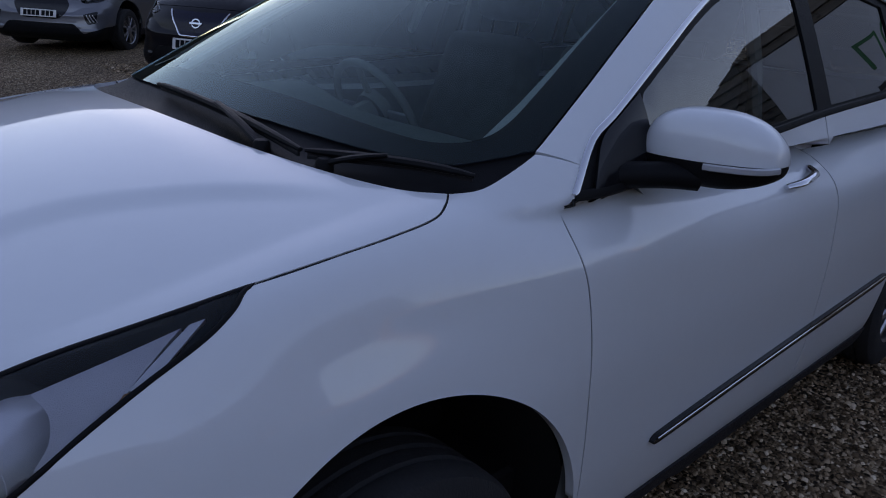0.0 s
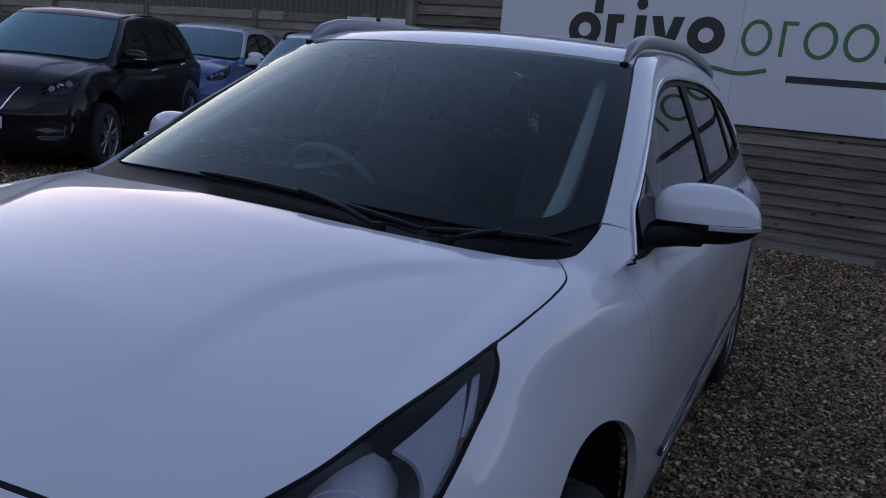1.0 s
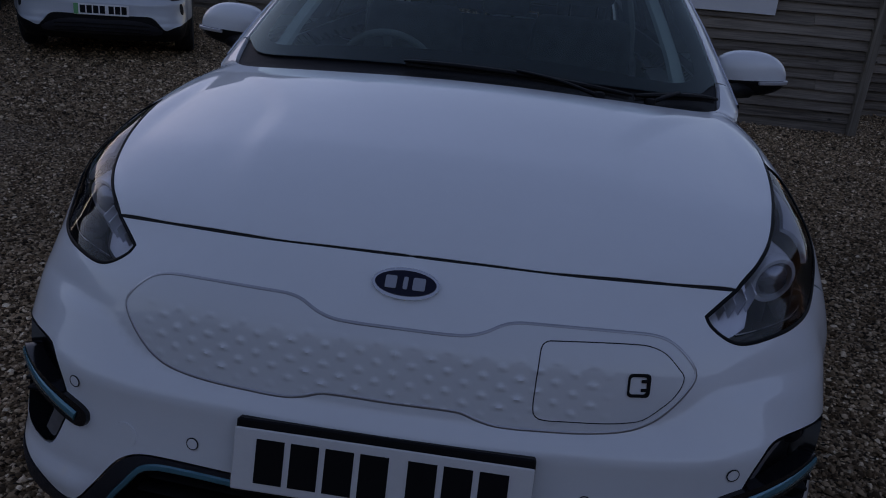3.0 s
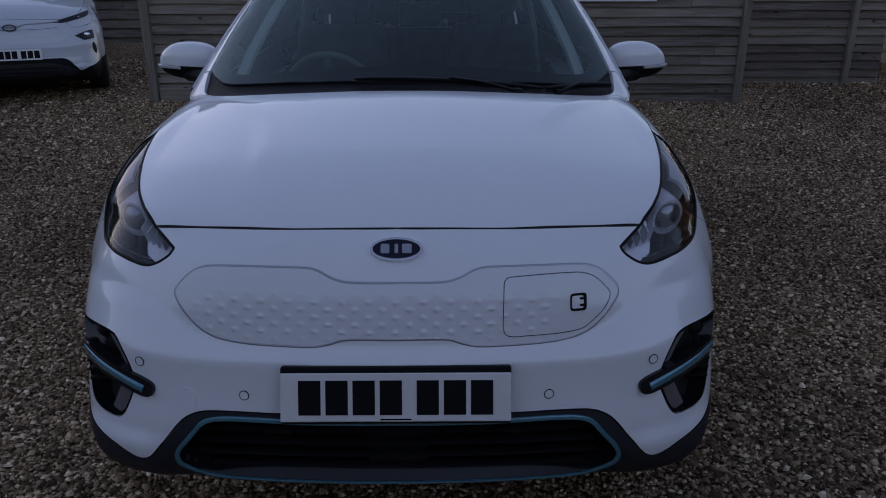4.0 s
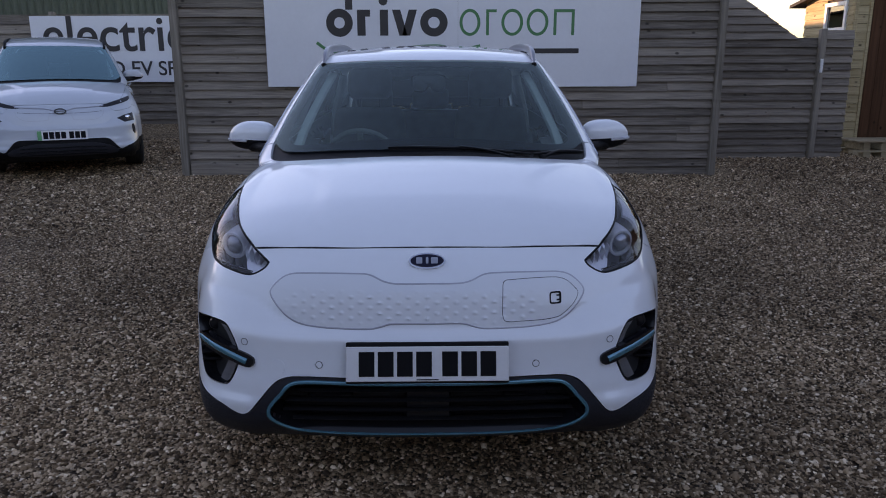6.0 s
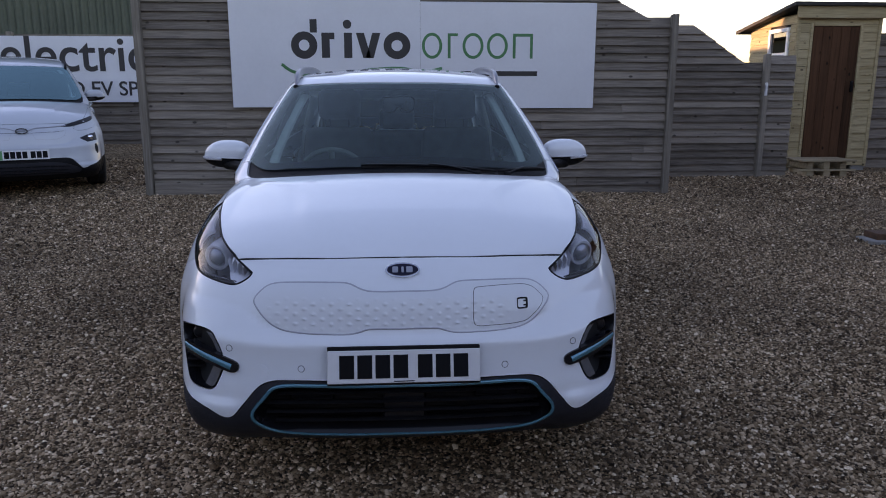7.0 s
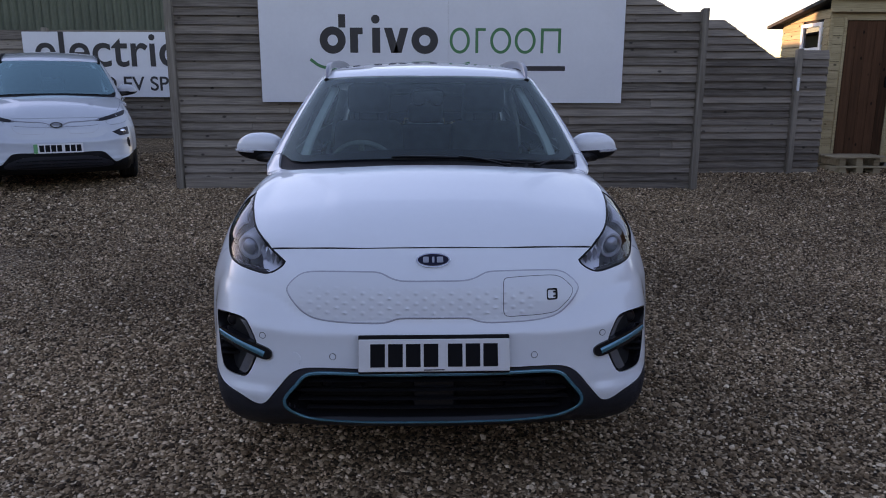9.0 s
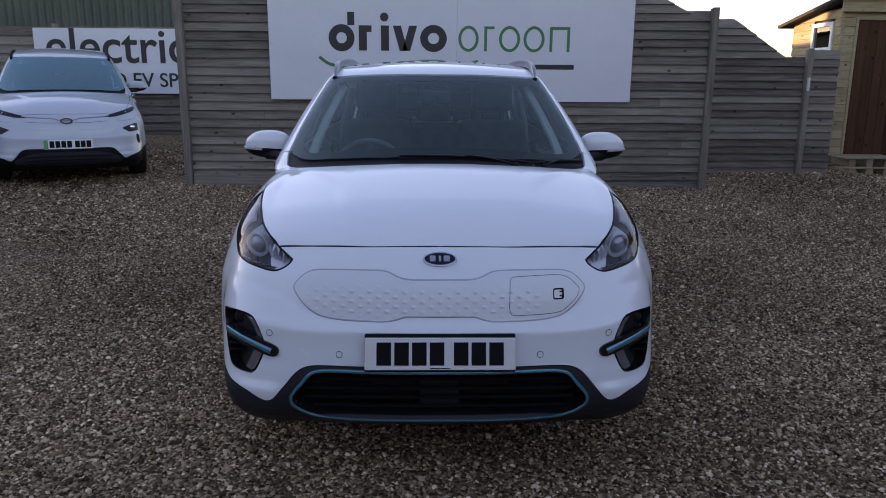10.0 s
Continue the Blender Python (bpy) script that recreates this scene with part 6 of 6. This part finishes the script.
def wiper(base, elbow, mid, half, parent):
    """Arm, hinge cap and flat blade resting on the glass."""
    def up(x, y, h):
        p = on(TOP, [(x, y)])[0]
        return p + slope(p[None])[0] * h
    root = empty("wiper"); root.parent = parent
    a, b = np.array(mid), np.array(half)
    arm = [up(*base, .002), up(*elbow, .020), up(*((a + np.array(elbow)) / 2), .024), up(*mid, .024)]
    part("arm", sweep_bm(round_line(arm, .02, False), .012, .006, 8, taper=lambda u: 1 - .35 * u), BLACK_TRIM, root, "", True)
    line_ = [up(*(a + b * u), .014) for u in np.linspace(-1, 1, 13)]
    part("blade", sweep_bm(line_, .010, .008, 8, taper=lambda u: 1 - .5 * abs(2 * u - 1) ** 4), BLACK_TRIM, root, "", True)
    rub = [up(*(a + b * u), .004) for u in np.linspace(-.98, .98, 13)]
    part("rubber", sweep_bm(rub, .003, .006, 6), RUBBER, root)
    cap = lathe_bm([(-.02, .016), (.000, .016), (.006, .012), (.008, .003)], 20, "z")
    cap.transform(Matrix.Translation(Vector(up(*base, .006))))
    part("hinge_cap", cap, BLACK_TRIM, root, "", True)
    return root


wiper((.36, .945), (.26, .958), (.135, .985), (.312, -.014), car)
wiper((.50, .985), (.54, 1.010), (.580, 1.062), (.125, .085), car)

# cabin: dashboard, wheel, seats, mirror, linings
dash = bmesh.new()
rows = []
for x in np.linspace(-.785, .785, 17):
    rows.append([dash.verts.new(v) for v in ((x, 1.06 + .22 * x * x, 1.015), (x, 1.30, 1.055 + .015 * math.exp(-((x + .37) / .18) ** 2)), (x, 1.52, 1.035 + .05 * math.exp(-((x + .37) / .17) ** 2)), (x, 1.60, .985 + .03 * math.exp(-((x + .37) / .17) ** 2)), (x, 1.58, .75), (x, 1.30, .55))])
for a, b in zip(rows, rows[1:]):
    for i in range(5):
        dash.faces.new((a[i], a[i + 1], b[i + 1], b[i]))
part("dashboard", dash, CABIN, car, "dark dashboard", True)
ring = bmesh.new()
wheel_pose = pose(-.37, 1.80, .975, -62)
circle = [wheel_pose @ Vector((.182 * math.cos(a), .178 * math.sin(a), 0)) for a in np.linspace(0, 2 * math.pi, 41)[:-1]]
ring.free()
steer = part("steering_wheel", sweep_bm(circle, .0135, None, 10, True, up=(0, 1, .5)), CABIN, car, "dark steering wheel", True)
hubm = lathe_bm([(-.02, .07), (.015, .075), (.03, .05), (.035, .004)], 24, "z")
hubm.transform(wheel_pose)
part("boss", hubm, CABIN, steer, "", True)
for a in (0, 180, 270):
    q = [wheel_pose @ Vector((r * math.cos(radians(a)), r * math.sin(radians(a)), 0)) for r in (.05, .11, .178)]
    part("spoke", sweep_bm(q, .016, .008, 8, up=(0, 1, .3)), SATIN if a != 270 else CABIN, steer, "", True)
column = sweep_bm([(-.37, 1.50, .88), (-.37, 1.78, .965)], .045, .05, 10)
part("column", column, CABIN, steer, "", True)


def seat(x, y, w=.25):
    root = empty("seat"); root.parent = car
    part("cushion", box_bm(x - w, x + w, y - .25, y + .25, .48, .66, .06, 3), SEAT, root, "", True)
    b = box_bm(-w, w, -.065, .065, 0, .62, .055, 3)
    for v in b.verts:
        v.co.x *= 1 - .16 * max(v.co.z - .3, 0) / .3
        v.co.y -= .04 * (abs(v.co.x) / w) ** 2
    b.transform(pose(x, y + .20, .62, -16))
    part("backrest", b, SEAT, root, "", True)
    h = box_bm(-.135, .135, -.05, .05, 0, .19, .045, 3)
    h.transform(pose(x, y + .385, 1.27, -12))
    part("headrest", h, SEAT, root, "", True)
    for s in (-1, 1):
        part("headrest_post", sweep_bm([(x + s * .06, y + .375, 1.20), (x + s * .06, y + .392, 1.30)], .006), LAMP_DARK, root)


seat(-.37, 2.02)
seat(.37, 2.02)
bench = box_bm(-.64, .64, 2.95, 3.12, .55, 1.18, .06, 3)
bench.transform(pose(0, 3.0, .6) @ pose(0, 0, 0, -14) @ pose(0, -3.0, -.6))
part("rear_bench", bench, SEAT, car, "", True)
for x in (-.40, 0, .40):
    part("rear_headrest", box_bm(x - .13, x + .13, 3.10, 3.20, 1.17, 1.32, .04, 3), SEAT, car, "", True)
link("headlining", shared("headlining"), LINING, car)
put_pair("door_lining", "door_lining", CABIN, car)
m = bmesh.new()
box_bm(-.094, .094, 1.705, 1.74, 1.360, 1.420, .026, 4, m)
for lx in (-.048, .048):
    lobe = bmesh.new()
    bmesh.ops.create_uvsphere(lobe, u_segments=20, v_segments=12, radius=1)
    lobe.transform(Matrix.Translation((lx, 1.722, 1.366)) @ Matrix.Diagonal((.044, .022, .036, 1)))
    tmp = bpy.data.meshes.new('tmp'); lobe.to_mesh(tmp); lobe.free(); m.from_mesh(tmp); bpy.data.meshes.remove(tmp)
part("rear_view_mirror", m, GLOSS_BLACK, car, "dark interior mirror with a camera housing", True)
part("camera_housing", box_bm(-.065, .065, 1.74, 1.84, 1.385, 1.435, .02, 3), BLACK_TRIM, car, "", True)
for s in (1, -1):
    q = on(TOP, [(.640, 1.23), (.628, 1.36), (.596, 1.55), (.562, 1.73), (.535, 1.86)])
    q = q - slope(q) * .060
    part("screen_pillar_lining", sweep_bm([(s * a[0], a[1], a[2]) for a in q], .025, .014, 8), LINING, car, "pale grey pillar lining", True)
    q = [(s * .60, 2.46, 1.05), (s * .585, 2.44, 1.20), (s * .53, 2.42, 1.41)]
    part("pillar_lining", sweep_bm(q, .035, .02, 8), LINING, car, "", True)
    q = [(s * .585, 3.90, 1.06), (s * .575, 3.90, 1.20), (s * .555, 3.88, 1.33), (s * .53, 3.86, 1.405)]
    part("rear_pillar_lining", sweep_bm(q, .055, .05, 8), CABIN, car, "", True)
part("rear_header_lining", sweep_bm([(-.56, 3.85, 1.400), (-.25, 3.86, 1.412), (0, 3.86, 1.415), (.25, 3.86, 1.412), (.56, 3.85, 1.400)], .040, .040, 8), CABIN, car, "", True)

# ---- the other parked cars ----
LIB["bumper_plain"] = fascia(bumper_line, [])
LIB["lamp_fill"] = sheet(NOSE_BALL, lamp_line, cell=.03, lift=0, gap=.001, depth=.01)
skirt_half = sheet(NOSE_BALL, skirt_line, cell=.035, lift=.001, gap=.001, depth=.02)
LIB["skirt_plain"] = doubled(skirt_half)


def parked(name, nose, yaw, scale, paint, roof_paint, label, lamps_swept=True, cap=None, screen_mat=TEAL_GLASS):
    """A parked car built from the common panels; nose is the middle of its front at the ground."""
    rx = math.degrees(math.atan(0.062 * math.cos(radians(yaw)))) * min(1, max(0, (nose[1] - 1) / 3))
    m = lambda z: pose(nose[0], nose[1], z, rx, 0, yaw) @ Matrix.Diagonal((*scale, 1))
    ax = m(0) @ Vector((0, .875, 0))
    z0 = level(ax.x, ax.y) - ax.z
    root = empty(name, m(z0), label, "car", "parked cars")
    link("hood", shared("hood"), paint, root)
    front = link("front_bumper", shared("bumper_plain"), paint, root)
    put_pair("front_wing", "fender", paint, root)
    fd = put_pair("front_door", "front_door", paint, root)
    rd = put_pair("rear_door", "rear_door", paint, root)
    put_pair("rear_quarter", "quarter", paint, root)
    put_pair("side_frame", "side_frame", roof_paint, root)
    wfr = put_pair("window_frame", "window_frame", BLACK_TRIM, root)
    for key, gm in (("front_window", SIDE_GLASS), ("rear_window", DARK_GLASS), ("quarter_window", DARK_GLASS)):
        put_pair(key, key, gm, wfr)
    put_pair("sill", "sill", CLADDING, root)
    link("roof", shared("roof"), roof_paint, root)
    link("windscreen", shared("windscreen"), screen_mat, root, "teal tinted windscreen")
    link("screen_band", shared("screen_band"), SHADE_BAND, root)
    link("cowl", shared("cowl"), BLACK_TRIM, root)
    link("tailgate", shared("tailgate"), paint, root)
    link("rear_screen", shared("rear_screen"), DARK_GLASS, root)
    link("rear_bumper", shared("rear_bumper"), paint, root)
    put_pair("door_lining", "door_lining", CABIN, root)
    link("headlining", shared("headlining"), LINING, root)
    sk = link("lower_skirt", shared("skirt_plain"), BLACK_TRIM, root)
    part("underbody", box_bm(-.62, .62, .25, 4.15, .19, .40, .02), VOID_BLACK, root)
    # same added black blocker box under the bonnet
    part("engine_bay_blocker", box_bm(-.43, .43, .33, 1.02, .34, .80, .02), VOID_BLACK, root)
    part("dashboard", box_bm(-.66, .66, 1.15, 1.55, .75, 1.03, .04), CABIN, root)
    for x in (-.37, .37):
        part("seat", box_bm(x - .24, x + .24, 2.1, 2.3, .5, 1.38, .06, 2), SEAT, root, "", True)
    door_mirror(root, cap or paint)
    for yy in AXLES:
        both("arch_liner", liner_at(yy), VOID_BLACK, root)
        for s in (1, -1):
            wheel(root, (s * .785, yy, AXLE_Z), s)
    for hy, hz, dd in ((2.24, .956, fd), (3.29, .990, rd)):
        both("door_handle", lambda: sweep_bm([(.872, hy - .10, hz - .01), (.895, hy - .05, hz), (.895, hy + .05, hz + .004), (.868, hy + .11, hz + .01)], .012, .010, 8), CHROME if cap is None else paint, dd)
    if lamps_swept:
        lps = put_pair("headlight", "bezel", LAMP_DARK, root, "clear headlight")
        for l, k in zip(lps, (0, 1)):
            link("lens", shared_pair("lens")[k], LENS, l)
            mm = (lambda b: b) if k == 0 else mirror_bm
            for i, (cx, cz) in enumerate(((.605, .835), (.668, .858), (.722, .878))):
                q = on(FRONT, [(cx, cz)])[0]
                b = lathe_bm([(-.02, .030), (.006, .030), (.010, .026), (.012, .003)], 20, "y")
                b.transform(Matrix.Translation((q[0] - .01, q[1] + .05, q[2])) @ Matrix.Diagonal((1, -1, 1, 1)))
                part("bulb", mm(b), LAMP_CLEAR if i != 1 else CHROME, l, "", True)
    else:
        put_pair("wing_corner", "lamp_fill", paint, root)
    return root, front, sk


def liner_at(yy):
    def make():
        bm = bmesh.new()
        rows = []
        for xx in (.50, .85):
            rows.append([bm.verts.new((xx, yy + (ARCH_R + .012) * math.cos(radians(a)), AXLE_Z + .02 + (ARCH_R + .012) * math.sin(radians(a)))) for a in range(-25, 206, 15)])
        for a, b in zip(rows, rows[1:]):
            for i in range(len(a) - 1):
                bm.faces.new((a[i], a[i + 1], b[i + 1], b[i]))
        bm.faces.new(rows[0])
        return bm
    return make


def mark(pairs, material, parent, name, lift=.003, label="", mirrored=True, chart=FRONT, cell=.03, thick=.004):
    s = sheet(chart, on(chart, pairs), cell=cell, lift=lift, depth=thick)
    a = panel(name, s, material, parent, label)
    if mirrored:
        panel(name, flipped(s), material, parent, label)
    return a


def stroke(pairs, wide, material, parent, name, lift=.003, high=.004, mirrored=True):
    p, n = tube_on(FRONT, pairs, 0, lift, False, .04)
    part(name, strip_bm(p, n, wide, high), material, parent, "", True)
    if mirrored:
        part(name, mirror_bm(strip_bm(p, n, wide, high)), material, parent, "", True)


# pale crossover with slit lamps
kona, kf, ks = parked("car", (-4.28, 6.42), 25, (1.0, .955, .975), PAINT_PALE, PAINT_PALE, "pale white crossover car with slim lamps, facing the yard", False)
mark([(.39, .838), (.39, .838), (.55, .880), (.70, .918), (.765, .930), (.755, .890), (.66, .862), (.50, .832)], LAMP_DARK, kf, "slim_lamp", .003, "slim dark running lamp", True, FRONT)
stroke([(0, .800), (.06, .802), (.14, .826), (.26, .832), (.46, .845)], .007, SATIN, kf, "grille_line")
mark([(.595, .700), (.595, .700), (.70, .735), (.765, .745), (.775, .745), (.785, .66), (.785, .66), (.68, .650), (.68, .650)], LAMP_DARK, kf, "lamp_pod", .004, "dark lamp pod")
for s in (1, -1):
    q = on(FRONT, [(.715, .698)])[0]
    b = lathe_bm([(-.02, .034), (.004, .034), (.012, .026), (.016, .003)], 20, "y")
    b.transform(Matrix.Translation((s * q[0], q[1] - .002, q[2])) @ Matrix.Diagonal((1, -1, 1, 1)))
    part("headlight", b, CHROME, kf, "", True)
mark([(.760, .620), (.775, .62), (.79, .56), (.785, .50), (.765, .52), (.755, .58)], VOID_BLACK, kf, "air_slot", .003)
mark([(0, .435), (0, .435), (.30, .435), (.46, .40), (.58, .335), (.56, .30), (.40, .285), (0, .28), (0, .28)], CLADDING, kf, "intake", .004)
for z in (.39, .35, .315):
    stroke([(0, z), (.25, z), (.45, z - .01)], .006, BLACK_TRIM, kf, "slat", .010, .006)
part("badge", ring_bm(0, 0, .066, .036, .014, -.006, .006, 28), LAMP_DARK, kf).matrix_local = pose(0, .055, .800, -18)
stroke([(.05, .775), (.30, .780), (.44, .790)], .002, LAMP_DARK, kf, "panel_seam", .001, .001)
stroke([(.10, .80), (.13, .71), (.14, .70), (.36, .70), (.44, .74), (.46, .80)], .002, SATIN, kf, "panel_seam", .001, .001)
number_plate(kf, pose(0, -.056, .535, -12), (4, 3), True)
for s in (1, -1):
    bm = sweep_bm(round_line([(.590, 1.88, 1.465), (.594, 1.96, 1.515), (.592, 2.3, 1.545), (.582, 3.0, 1.545), (.566, 3.6, 1.485)], .06, False), .016, .015, 8)
    part("roof_rail", bm if s > 0 else mirror_bm(bm), BLACK_TRIM, kona, "", True)

# black hatchback with a chrome v in its nose
leaf, lf, lk = parked("car", (-6.26, 4.08), 27.5, (1.02, .98, 1.06), PAINT_DARK, PAINT_DARK, "glossy black hatchback parked beside the other cars", True)
mark([(0, .83), (0, .83), (.34, .84), (.34, .84), (.20, .625), (.16, .610), (0, .605), (0, .605)], NAVY, lf, "nose_panel", .002, "dark blue nose panel")
stroke([(.36, .835), (.30, .745), (.215, .625), (.18, .603), (.10, .598), (0, .597)], .010, CHROME, lf, "chrome_v", .005, .005)
part("badge", ring_bm(0, 0, .055, .048, .012, -.008, .006, 28), CHROME, lf).matrix_local = pose(0, .030, .725, -18)
part("badge_bar", box_bm(-.075, .075, -.012, .002, -.011, .011, .003), CHROME, lf).matrix_local = pose(0, .026, .725, -18)
number_plate(lf, pose(0, -.050, .520, -12), (4, 3))
for s in (1, -1):
    b = box_bm(-.075, .075, -.012, .01, -.016, .016, .006, 2)
    b.transform(pose(s * .63, .085, .385, -10, 0, s * 24))
    part("fog_lamp", b, LAMP_CLEAR, lf, "small bright fog lamp", True)

# blue boxy car with a pale roof
soul, sf, sk_ = parked("car", (-7.62, 7.65), 26, (.985, .95, 1.0), PAINT_BLUE, PAINT_PALE, "blue boxy hatchback with pale roof and mirrors", True, PAINT_WHITE)
number_plate(sf, pose(0, -.050, .520, -12), (4, 3))
mark([(0, .40), (0, .40), (.45, .40), (.55, .33), (.40, .27), (0, .265), (0, .265)], VOID_BLACK, sf, "intake", .003)

# grey hatchback at the end of the row
ioniq, jf, jk = parked("car", (-10.7, 3.85), 43, (1.02, 1.02, .95), PAINT_GREY, PAINT_GREY, "grey metallic hatchback at the end of the row", True)
mark([(0, .86), (0, .86), (.33, .86), (.33, .86), (.40, .74), (.28, .56), (0, .55), (0, .55)], GLOSS_BLACK, jf, "grille", .003, "dark six-sided grille")
number_plate(jf, pose(0, -.045, .620, -14), (4, 3))
mark([(.60, .62), (.60, .62), (.72, .66), (.76, .66), (.74, .50), (.74, .50), (.66, .48)], GLOSS_BLACK, jf, "lamp_slot", .003)
for dx in (0, .035, .07):
    stroke([(.64 + dx, .62), (.665 + dx, .56), (.69 + dx, .51)], .006, LAMP_CLEAR, jf, "running_lamp", .008, .005)
